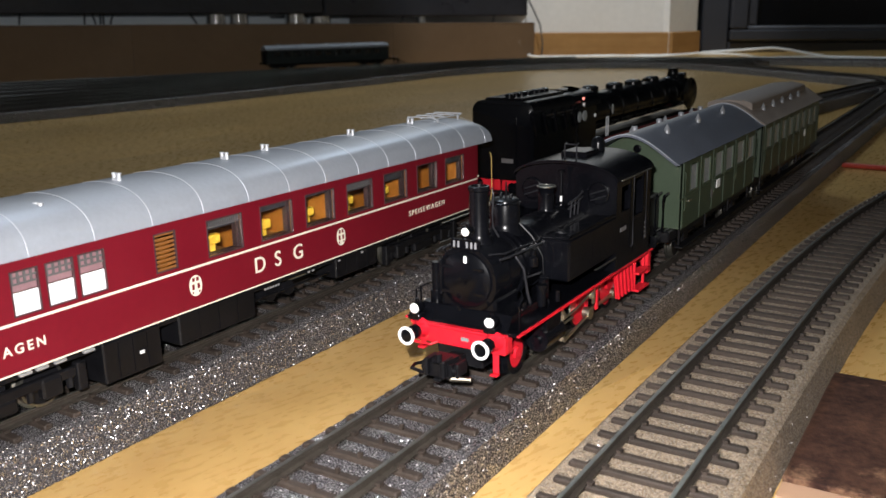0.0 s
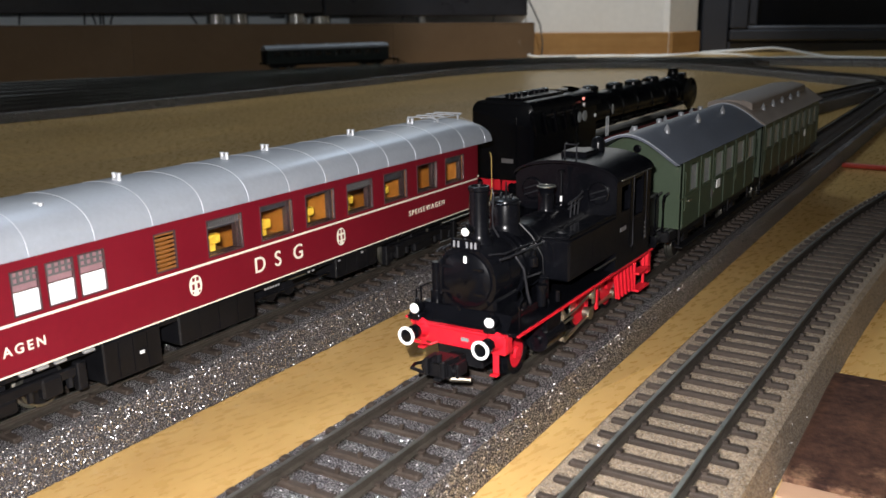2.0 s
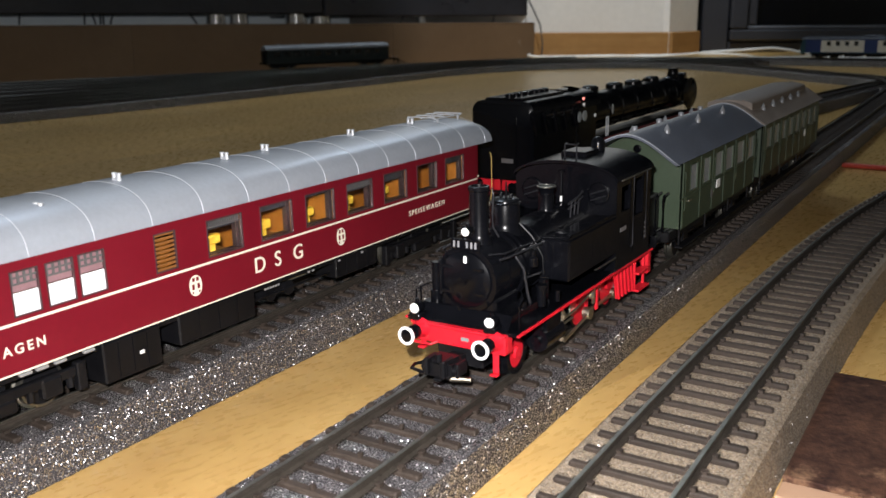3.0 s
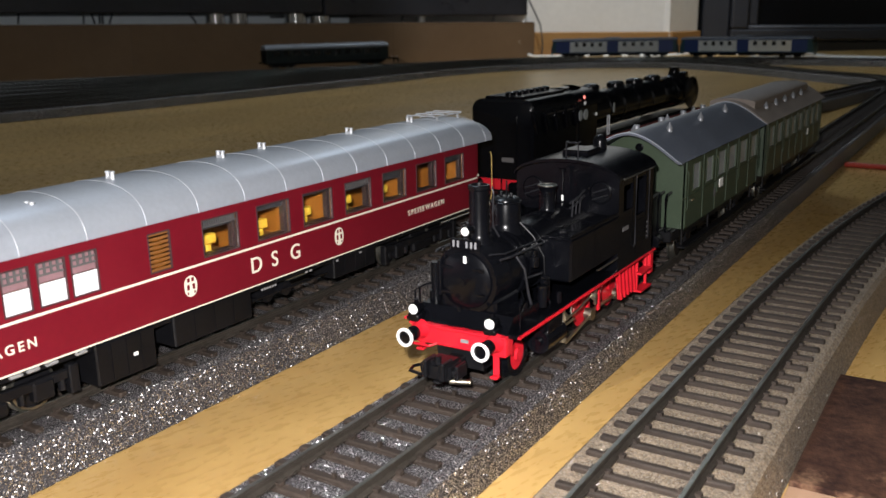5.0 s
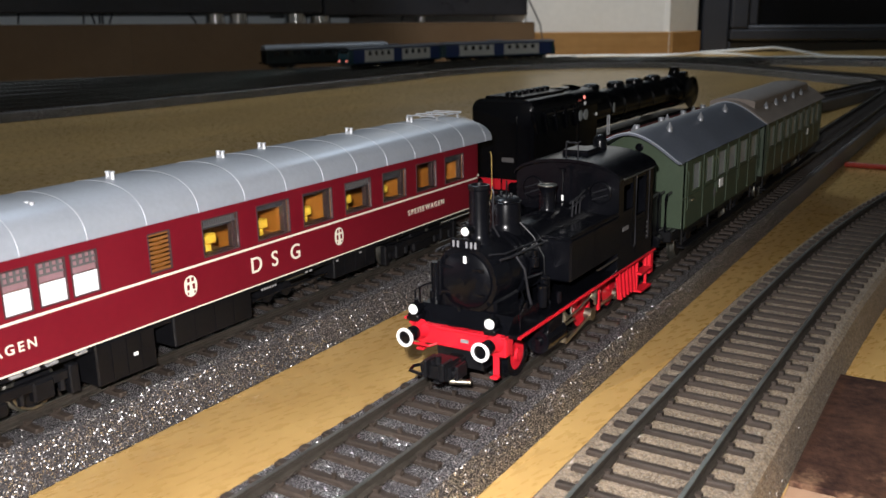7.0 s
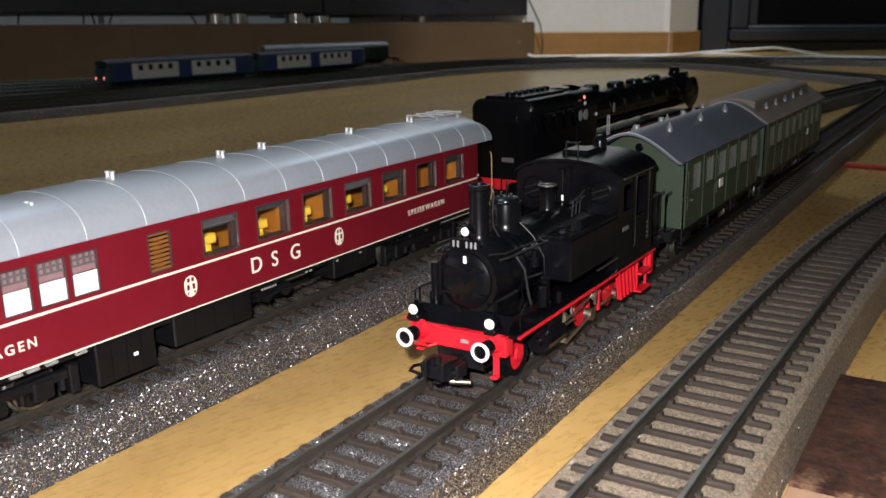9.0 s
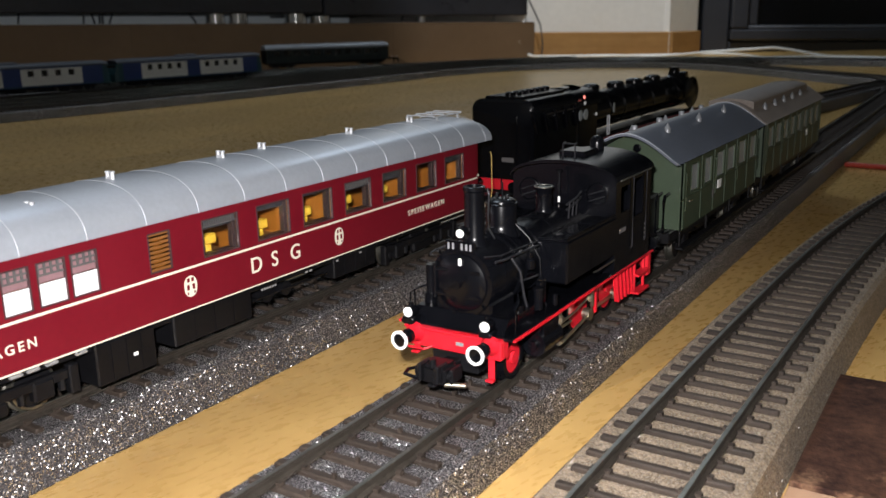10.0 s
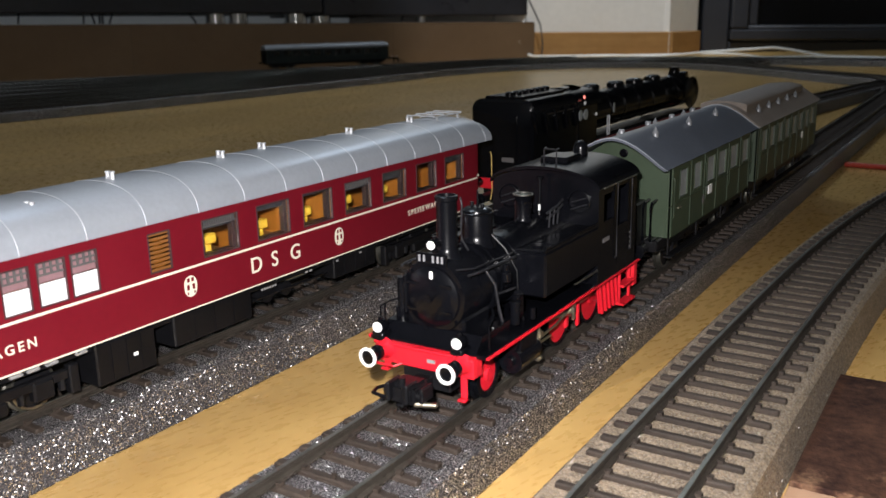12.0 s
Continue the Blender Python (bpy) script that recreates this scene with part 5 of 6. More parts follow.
# ---- green coaches ----
def green_coach(y0, y1, wins, roof_mat, label, owner, vents, low=0.0258, high=0.0352, vent_mat=None, flat=False, porch=0.0022, inset=0.0):
    c = group("passenger_coach", -0.0003, y0, RH, label, "train car", grp="green coaches behind the tank locomotive")
    L = y1 - y0
    H, Z0, Z1 = 0.0163, 0.0144, 0.0376
    top = 0.0465
    ws = [(a - y0, b - y0, low, high) for a, b in wins]
    for s in (1, -1):
        wall_side("side_wall", s * H, 0.0008, inset, L - inset, Z0, Z1 - 0.0004, ws, GREEN, c)
    n = 24
    for y in (inset, L - inset - 0.0008):
        bm = bmesh.new()
        over = [crown(i, n, 0) for i in range(n + 1)]
        outline = [(-H + 0.0002, Z0), (H - 0.0002, Z0)] + [((H - 0.0002) * x, Z1 - 0.0006 + (top - Z1 - 0.0006) * z) for x, z in over]
        for yy in (y, y + 0.0008):
            bm.faces.new([bm.verts.new((x, yy, z)) for x, z in outline])
        bm.verts.ensure_lookup_table()
        k = len(outline)
        for i in range(k):
            bm.faces.new((bm.verts[i], bm.verts[(i + 1) % k], bm.verts[k + (i + 1) % k], bm.verts[k + i]))
        part("end_wall", bm, GREEN, c)
    edge = SILVER if not flat else roof_mat
    part("roof", arc_shell(bmesh.new(), -porch, L + porch * 0.9, 0.0176, Z1, top, 30, power=0), roof_mat, c, smooth=True)
    for y in (-porch + 0.0003, L + porch * 0.9 - 0.0003):
        part("roof_edge", arc_strip(bmesh.new(), y, 0.0006, 0.0176, Z1 - 0.0001, top, 0.0003, 30, 0), edge, c, smooth=True)
    for vx, vy in vents:
        zz = Z1 + (top - Z1) * (1 - (abs(vx) / 0.0176) ** 1.8) ** 1.25 - 0.0004
        cone = [(0.0011, 0), (0.0010, 0.0012), (0.0012, 0.0013), (0.0008, 0.0021), (0.0003, 0.0030), (0.0002, 0.0034)]
        stub = [(0.0011, 0), (0.0011, 0.0016), (0.0009, 0.0019)]
        bm = lathe(bmesh.new(), (vx, vy - y0, zz), stub if -0.007 < vx < 0.003 else cone, 16)
        part("roof_ventilator", bm, vent_mat or ROOF_VENT, c, "small silver roof ventilator", smooth=True)
    for a, b, lo, hi in ws:
        for s in (1, -1):
            bm = bmesh.new()
            t = 0.00035
            for p0, p1, q0, q1 in ((a, b, lo, lo + t), (a, b, hi - t, hi), (a, a + t, lo + t, hi - t), (b - t, b, lo + t, hi - t)):
                box(bm, *sorted((s * (H - 0.0006), s * (H + 0.00012))), p0, p1, q0, q1)
            w = part("window", bm, GREEN, c)
            part("pane", box(bmesh.new(), *sorted((s * (H - 0.0005), s * (H - 0.0003))), a + t, b - t, lo + t, hi - t), PANE, w, "grey reflecting pane")
    # door joints, grips, footboards
    edges = sorted({0.0035, L - 0.0035, *[(p[1] + q[0]) / 2 for p, q in zip(ws, ws[1:])]})
    for y in edges:
        part("side_batten", box(bmesh.new(), H, H + 0.0002, y - 0.0002, y + 0.0002, Z0 + 0.0005, Z1 - 0.0006), GREEN, c)
    part("waist_batten", box(bmesh.new(), H, H + 0.00022, 0.0, L, 0.0246, 0.0250), GREEN, c)
    for y in edges[::2]:
        part("grab_rail", tube(bmesh.new(), [(H, y + 0.0008, 0.0205), (H + 0.0005, y + 0.0008, 0.0210), (H + 0.0005, y + 0.0008, 0.0330), (H, y + 0.0008, 0.0335)], 0.0002, 6), GREEN, c)
    for s in (1, -1):
        part("footboard", box(bmesh.new(), *sorted((s * 0.0140, s * 0.0168)), 0.004, L - 0.004, 0.0075, 0.0082, 0.0002), BLACK_MATT, c)
        for y in (0.006, L * 0.35, L * 0.65, L - 0.006):
            part("footboard_bracket", box(bmesh.new(), *sorted((s * 0.0145, s * 0.0150)), y, y + 0.0008, 0.0080, 0.0140), BLACK_MATT, c)
        buffer(c, s * 0.0101, -0.0105, 0.0121, -1, False)
        buffer(c, s * 0.0101, L + 0.0095, 0.0121, 1, False)
    part("underframe", box(bmesh.new(), -0.0140, 0.0140, -0.0025, L + 0.0025, 0.0105, 0.0145, 0.0004), BLACK_MATT, c)
    for y in (0.020, L - 0.020):
        wheelset(c, y, 0.0057, BLACK_MATT, owner, disc=True)
        for s in (-1, 1):
            bm = box(bmesh.new(), *sorted((s * 0.0112, s * 0.0130)), y - 0.0028, y + 0.0028, 0.0035, 0.0105, 0.0005)
            box(bm, *sorted((s * 0.0112, s * 0.0125)), y - 0.0110, y + 0.0110, 0.0082, 0.0096, 0.0003)
            part("axle_guard", bm, BLACK_MATT, c)
    part("brake_gear", box(bmesh.new(), -0.009, 0.009, L * 0.42, L * 0.58, 0.0045, 0.0100, 0.0006), BLACK_MATT, c)
    return c


COACH = green_coach(0.1215, 0.2265, [(0.1325, 0.1410), (0.1480, 0.1566), (0.1632, 0.1730), (0.1775, 0.1880), (0.1940, 0.2045), (0.2115, 0.2210)], GREY_ROOF,
                    "bottle green two-axle coach with slate grey barrel roof", "tank",
                    [(-0.0058, 0.1215 + y) for y in (0.0165, 0.0425, 0.0690, 0.0955)] + [(0.0060, 0.1215 + y) for y in (0.0160, 0.0520, 0.0860)]
                    + [(-0.0105, 0.1215 + y) for y in (0.0270, 0.0640, 0.0990)], porch=0.0066, inset=0.0030)
part("porthole", lathe(bmesh.new(), (0.0003, 0.0029, 0.0407), [(0.0014, 0.0002), (0.0014, -0.0003), (0.0010, -0.0004), (0.0009, 0.0)], 20, "y"), BLACK, COACH, "round black end lamp hole", smooth=True)
part("route_board", box(bmesh.new(), 0.0165, 0.0168, 0.0430, 0.0475, 0.0218, 0.0250, 0.0001), WHITE, COACH, "small white route board")
part("data_board", box(bmesh.new(), 0.0165, 0.0167, 0.0365, 0.0388, 0.0195, 0.0225, 0.0001), CURTAIN, COACH, "small grey printed board")
part("handle", box(bmesh.new(), 0.0163, 0.0168, 0.0095, 0.0125, 0.0228, 0.0234, 0.0001), BRASS, COACH)
bm = box(bmesh.new(), -0.0060, 0.0098, -0.0100, -0.0006, 0.0128, 0.0272, 0.0006)
part("end_gangway", bm, BLACK_MATT, COACH, "black end platform gate")
for gx in (0.0104, 0.0128):
    part("end_handrail", tube(bmesh.new(), [(gx, -0.0005, 0.0150), (gx, -0.0055, 0.0150), (gx, -0.0060, 0.0165), (gx, -0.0060, 0.0255), (gx, -0.0050, 0.0270), (gx, -0.0005, 0.0272)], 0.0004, 6), BLACK, COACH)
COACH_B = green_coach(0.2370, 0.3700, [(0.2445 + k * 0.0155, 0.2535 + k * 0.0155) for k in range(8)], BROWN_ROOF,
                      "dark green two-axle coach with raised grey-brown roof", "tank",
                      [(0.0112, 0.2570 + k * 0.0195) for k in range(5)], flat=True)
bm = bmesh.new()
ends = []
for y in (0.0050, 0.1240):
    outline = [(-0.0098, 0.0410), (0.0098, 0.0410)] + [(0.0098 * math.cos(math.pi * i / 10), 0.0456 + 0.0016 * math.sin(math.pi * i / 10)) for i in range(11)]
    ends.append([bm.verts.new((x, y, z)) for x, z in outline])
bm.faces.new(ends[0])
bm.faces.new(ends[1][::-1])
for i in range(len(outline)):
    j = (i + 1) % len(outline)
    bm.faces.new((ends[0][i], ends[1][i], ends[1][j], ends[0][j]))
part("raised_roof", bm, BROWN_ROOF, COACH_B, "raised grey-brown centre of the roof")
part("route_board", box(bmesh.new(), 0.0165, 0.0168, 0.0930, 0.0960, 0.0218, 0.0250, 0.0001), WHITE, COACH_B, "small white route board")


# ---- the big tender locomotive, seen from behind ----
def tender_locomotive():
    c = group("tender_locomotive", -0.0858, 0.187, RH, "large black tender steam locomotive with red wheels", "locomotive")
    H = 0.0155
    # tender
    bm = bmesh.new()
    n = 8
    top = 0.0490

    def section(y, inset=0.0):
        h = H - inset
        pts = [(-h, 0.0120), (h, 0.0120), (h, 0.0360)]
        for i in range(n + 1):
            a = math.pi / 2 * i / n
            pts.append((h - 0.0050 + 0.0050 * math.cos(a), top - inset - 0.0050 + 0.0050 * math.sin(a)))
        pts += [(-x, z) for x, z in pts[2:][::-1]]
        return [bm.verts.new((x, y, z)) for x, z in pts]
    rows = [section(0.0, 0.0012), section(0.0012), section(0.0460)]
    for a, b in zip(rows, rows[1:]):
        for i in range(len(a)):
            bm.faces.new((a[i], a[(i + 1) % len(a)], b[(i + 1) % len(b)], b[i]))
    bm.faces.new(rows[0][::-1])
    bm.faces.new(rows[-1])
    t = part("tender_body", bm, BLACK, c, "black tender with coal box and hatches", smooth=True)
    part("coal_box", box(bmesh.new(), -0.0095, 0.0095, 0.0020, 0.0455, 0.0486, 0.0502, 0.0004, seg=2), BLACK, t, smooth=True)
    for k in range(5):
        y = -0.0005 + k * 0.0106
        part("tender_rib", tube(bmesh.new(), [(H - 0.0003, y, 0.0432), (H + 0.0006, y + 0.0004, 0.0425), (H + 0.0008, y + 0.0012, 0.0385), (H + 0.0006, y + 0.0026, 0.0345), (H - 0.0003, y + 0.0030, 0.0338)], 0.0010, 8), BLACK, t, smooth=True)
    part("tender_rail", box(bmesh.new(), H - 0.0010, H + 0.0006, 0.0120, 0.0455, 0.0395, 0.0408, 0.0004), BLACK, t)
    part("tender_rail", box(bmesh.new(), H - 0.0002, H + 0.0008, 0.0120, 0.0455, 0.0416, 0.0421, 0.0001), RAIL, t)
    for y in (0.0060, 0.0125, 0.0180, 0.0245, 0.0310, 0.0360, 0.0420):
        part("hatch", lathe(bmesh.new(), (0.0010, y, 0.0500), [(0.0020, 0), (0.0020, 0.0016), (0.0012, 0.0020)], 14), BLACK, t, smooth=True)
    part("rear_ladder", box(bmesh.new(), 0.0070, 0.0076, -0.0004, 0.0002, 0.0140, 0.0420), BLACK, t)
    part("number_bars", box(bmesh.new(), 0.0000, 0.0060, -0.0001, 0.0003, 0.0215, 0.0235), CURTAIN, t, "small grey bar")
    for s in (-1, 1):
        part("rear_beam", box(bmesh.new(), *sorted((s * 0.0005, s * 0.0150)), -0.0010, 0.0008, 0.0090, 0.0138, 0.0003), RED, c, "red rear beam")
        buffer(c, s * 0.0101, -0.0090, 0.0121, -1, False)
    part("rear_lamp", lathe(bmesh.new(), (0.0095, 0, 0.0165), [(0.0018, -0.0030), (0.0020, -0.0026), (0.0020, 0.0)], 18, "y"), BLACK, c, smooth=True)
    part("tender_frame", box(bmesh.new(), -0.0110, 0.0110, 0.0020, 0.0460, 0.0060, 0.0120, 0.0005), BLACK_MATT, c)
    for y in (0.0100, 0.0240, 0.0380):
        wheelset(c, y, 0.0057, RED, "still", disc=True)
    # cab
    part("cab_wall", box(bmesh.new(), -H, H, 0.0490, 0.0720, 0.0130, 0.0420, 0.0005), BLACK, c)
    part("cab_roof", arc_roof(bmesh.new(), 0.0465, 0.0770, H + 0.0004, 0.0418, 0.0495, 18), BLACK, c, smooth=True)
    for y, w in ((0.0507, 0.0020), (0.0568, 0.0026), (0.0937, 0.0012)):
        bm = lathe(bmesh.new(), (0, 0, 0), [(1.0, 0.0), (1.0, 0.0003), (0.6, 0.0004), (0.05, 0.0004)], 20, "x")
        for v in bm.verts:
            v.co = (H + v.co.x, y + v.co.y * w, 0.0376 + v.co.z * 0.0026)
        part("cab_window", bm, PANE, c, "grey oval cab window")
    part("cab_doorway", box(bmesh.new(), H - 0.001, H - 0.0002, 0.0462, 0.0488, 0.0150, 0.0360), BLACK_MATT, c)
    # discs put in for white and red glints; the red one glows
    for y, z, r, m, lab in ((0.0552, 0.0431, 0.0010, HEAD, "small white disc for a glint"), (0.0543, 0.0460, 0.0008, TAIL, "small glowing red disc for a glint"), (0.0695, 0.0366, 0.0009, HEAD, "small white disc for a glint")):
        part("glint_disc", lathe(bmesh.new(), (H + 0.0002, y, z), [(r, 0), (r, 0.0003), (r * 0.5, 0.0006)], 14, "x"), m, c, lab, smooth=True)
    for y in (0.0880, 0.0905):
        part("cab_handrail", cyl(bmesh.new(), (H - 0.001, y, 0.0240), (H - 0.001, y, 0.0340), 0.0003, n=6), SEAM, c)
    # boiler
    b = part("boiler", lathe(bmesh.new(), (0, 0, 0.0350), [(0.0100, 0.0720), (0.0100, 0.2300), (0.0104, 0.2305), (0.0104, 0.2520), (0.0090, 0.2530), (0.0060, 0.2555), (0.0020, 0.2565)], 32, "y"), BLACK, c, smooth=True)
    for y in (0.0850, 0.1050, 0.1250, 0.1480, 0.1720, 0.1960, 0.2200):
        part("boiler_band", lathe(bmesh.new(), (0, 0, 0.0350), [(0.0100, y), (0.0103, y), (0.0103, y + 0.0012), (0.0100, y + 0.0012)], 32, "y"), BLACK, b, smooth=True)
    for y, r, z in ((0.1000, 0.0045, 0.0488), (0.1350, 0.0050, 0.0482), (0.1650, 0.0052, 0.0478), (0.1980, 0.0045, 0.0478)):
        part("dome", lathe(bmesh.new(), (0, y, 0), [(r * 1.2, 0.0420), (r, 0.0440), (r, z - 0.001), (r * 0.7, z), (r * 0.2, z + 0.0003)], 24), BLACK, b, smooth=True)
    part("chimney", lathe(bmesh.new(), (0, 0.2400, 0), [(0.0050, 0.0430), (0.0036, 0.0455), (0.0034, 0.0495), (0.0038, 0.0505), (0.0030, 0.0506)], 24), BLACK, b, smooth=True)
    for y, tilt in ((0.0470, 0.0012), (0.0620, 0.0016)):
        bm = bmesh.new()
        q = [bm.verts.new((x, y + dy, 0.0492 + dz)) for x in (0.0010, 0.0065) for dy, dz in ((0, tilt), (0.0100, 0.0), (0.0100, 0.0004), (0, tilt + 0.0004))]
        for f in ((0, 1, 2, 3), (7, 6, 5, 4), (0, 4, 5, 1), (1, 5, 6, 2), (2, 6, 7, 3), (3, 7, 4, 0)):
            bm.faces.new([q[i] for i in f])
        part("roof_flap", bm, BLACK, c, "raised black roof flap")
    part("preheater", cyl(bmesh.new(), (-0.006, 0.2480, 0.0445), (0.006, 0.2480, 0.0445), 0.0028, n=18), BLACK, b, smooth=True)
    for s in (-1, 1):
        bm = lathe(bmesh.new(), (0, 0, 0), [(0.05, -0.0004), (0.95, -0.0004), (1.0, 0.0), (0.95, 0.0004), (0.05, 0.0004)], 28, "x")
        for v in bm.verts:
            v.co = (s * 0.0150 + v.co.x, 0.2300 + v.co.y * 0.0150, 0.0352 + v.co.z * 0.0100)
        part("smoke_deflector", bm, BLACK, c, "black rounded smoke deflector plate", smooth=True)
        part("running_board", box(bmesh.new(), *sorted((s * 0.0090, s * 0.0155)), 0.0720, 0.2500, 0.0225, 0.0236, 0.0002), DULL_BLACK, c)
        part("board_edge", box(bmesh.new(), *sorted((s * 0.0155, s * 0.0159)), 0.0720, 0.2500, 0.0224, 0.0236), DULL_RED, c, "dull red running board edge")
        part("feed_pipe", tube(bmesh.new(), [(s * 0.0105, 0.0740, 0.0300), (s * 0.0112, 0.1300, 0.0285), (s * 0.0112, 0.2100, 0.0290), (s * 0.0108, 0.2300, 0.0320)], 0.0005, 8), BLACK, c)
        part("cylinder", cyl(bmesh.new(), (s * 0.0125, 0.2330, 0.0110), (s * 0.0125, 0.2500, 0.0110), 0.0045, n=20), BLACK, c, smooth=True)
        part("side_rod", box(bmesh.new(), *sorted((s * 0.0110, s * 0.0118)), 0.0990, 0.1910, 0.0060, 0.0076, 0.0002), BRASS, c)
    part("main_frame", box(bmesh.new(), -0.0060, 0.0060, 0.0500, 0.2520, 0.0060, 0.0222, 0.0004), BLACK_MATT, c)
    for k in range(5):
        wheelset(c, 0.1000 + 0.0225 * k, 0.0080, RED, "still", 12)
    wheelset(c, 0.2480, 0.0050, RED, "still", 9)
    part("front_beam", box(bmesh.new(), -0.0150, 0.0150, 0.2590, 0.2600, 0.0090, 0.0140, 0.0002), RED, c)
    return c


tender_locomotive()


# ---- the railcar pair on the outer track ----
def railcar(name_label, lights):
    c = group("railcar", 0, 0, RH, name_label, "railcar", grp="two-car railcar set")
    L, H = 0.272, 0.0160
    h = L / 2
    wins = []
    for y0, y1 in ((-0.088, -0.020), (0.014, 0.088)):
        k = 4
        for i in range(k):
            w = (y1 - y0) / k
            wins.append((y0 + w * (i + 0.28), y0 + w * (i + 0.72), 0.0235, 0.0315))
    for s in (1, -1):
        wall_side("side_wall", s * H, 0.0008, -h + 0.012, h - 0.012, 0.0095, 0.0345, wins, BLUE, c)
        for y0, y1 in ((-0.094, -0.014), (0.010, 0.094)):
            ws = [w for w in wins if y0 < w[0] < y1]
            wall_side("ivory_panel", s * (H + 0.0003), 0.0003, y0, y1, 0.0118, 0.0335, ws, IVORY, c, "ivory side panel")
        for a, b, lo, hi in wins:
            part("window", box(bmesh.new(), *sorted((s * (H - 0.0007), s * (H - 0.0003))), a, b, lo, hi), DARK_PANE, c, "dark window pane")
        part("sill_line", box(bmesh.new(), *sorted((s * H, s * (H + 0.0002))), -h + 0.012, h - 0.012, 0.0100, 0.0112), TEAL, c)
    part("roof", arc_roof(bmesh.new(), -h + 0.003, h - 0.003, H + 0.0002, 0.0345, 0.0410, 14, drop=0.01), RAILCAR_ROOF, c, smooth=True)
    for s in (-1, 1):
        bm = bmesh.new()
        ya, yb = s * (h - 0.012), s * h
        v = []
        for y, k, zt in ((ya, 1.0, 0.0345), (yb - s * 0.005, 0.96, 0.0345), (yb, 0.82, 0.0200), (yb - s * 0.001, 0.8, 0.0095)):
            v.append([bm.verts.new((x * H * k, y, z)) for x, z in ((-1, 0.0095), (1, 0.0095), (1, zt), (-1, zt))])
        for a, b in zip(v[:3], v[1:3]):
            for i in range(4):
                bm.faces.new((a[i], a[(i + 1) % 4], b[(i + 1) % 4], b[i]))
        bm.faces.new(v[0])
        bm.faces.new(v[2][::-1])
        for q in v[3]:
            bm.verts.remove(q)
        part("cab_end", bm, TEAL, c, "dark teal rounded end")
        part("windscreen", box(bmesh.new(), -0.0105, 0.0105, *sorted((yb - s * 0.0048, yb - s * 0.0030)), 0.0245, 0.0325, 0.0005), DARK_PANE, c)
        bogie(c, s * 0.088, owner="still")
        part("coupler", box(bmesh.new(), -0.002, 0.002, *sorted((yb - s * 0.004, yb + s * 0.003)), 0.0060, 0.0085, 0.0004), BLACK_MATT, c)
    part("underframe", box(bmesh.new(), -0.0125, 0.0125, -h + 0.02, h - 0.02, 0.0060, 0.0095, 0.0005), BLACK_MATT, c)
    for y0 in (-0.05, -0.01, 0.03):
        part("engine_box", box(bmesh.new(), -0.0138, 0.0138, y0, y0 + 0.026, 0.0030, 0.0090, 0.0006), BLACK_MATT, c)
    part("roof_unit", box(bmesh.new(), -0.006, 0.006, -0.02, 0.012, 0.0405, 0.0428, 0.0008), GREY_ROOF, c)
    if lights:
        for x in (-0.0100, 0.0100):
            part("tail_light", lathe(bmesh.new(), (x, -h - 0.0002, 0.0150), [(0.0016, 0.0010), (0.0016, -0.0004), (0.0009, -0.0010)], 14, "y"), TAIL, c, "glowing reddish tail light", smooth=True)
    return c


RAILCARS = [railcar("blue and ivory railcar with glowing tail lights on the outer track", True), railcar("blue and ivory trailer railcar coupled behind the lit one", False)]


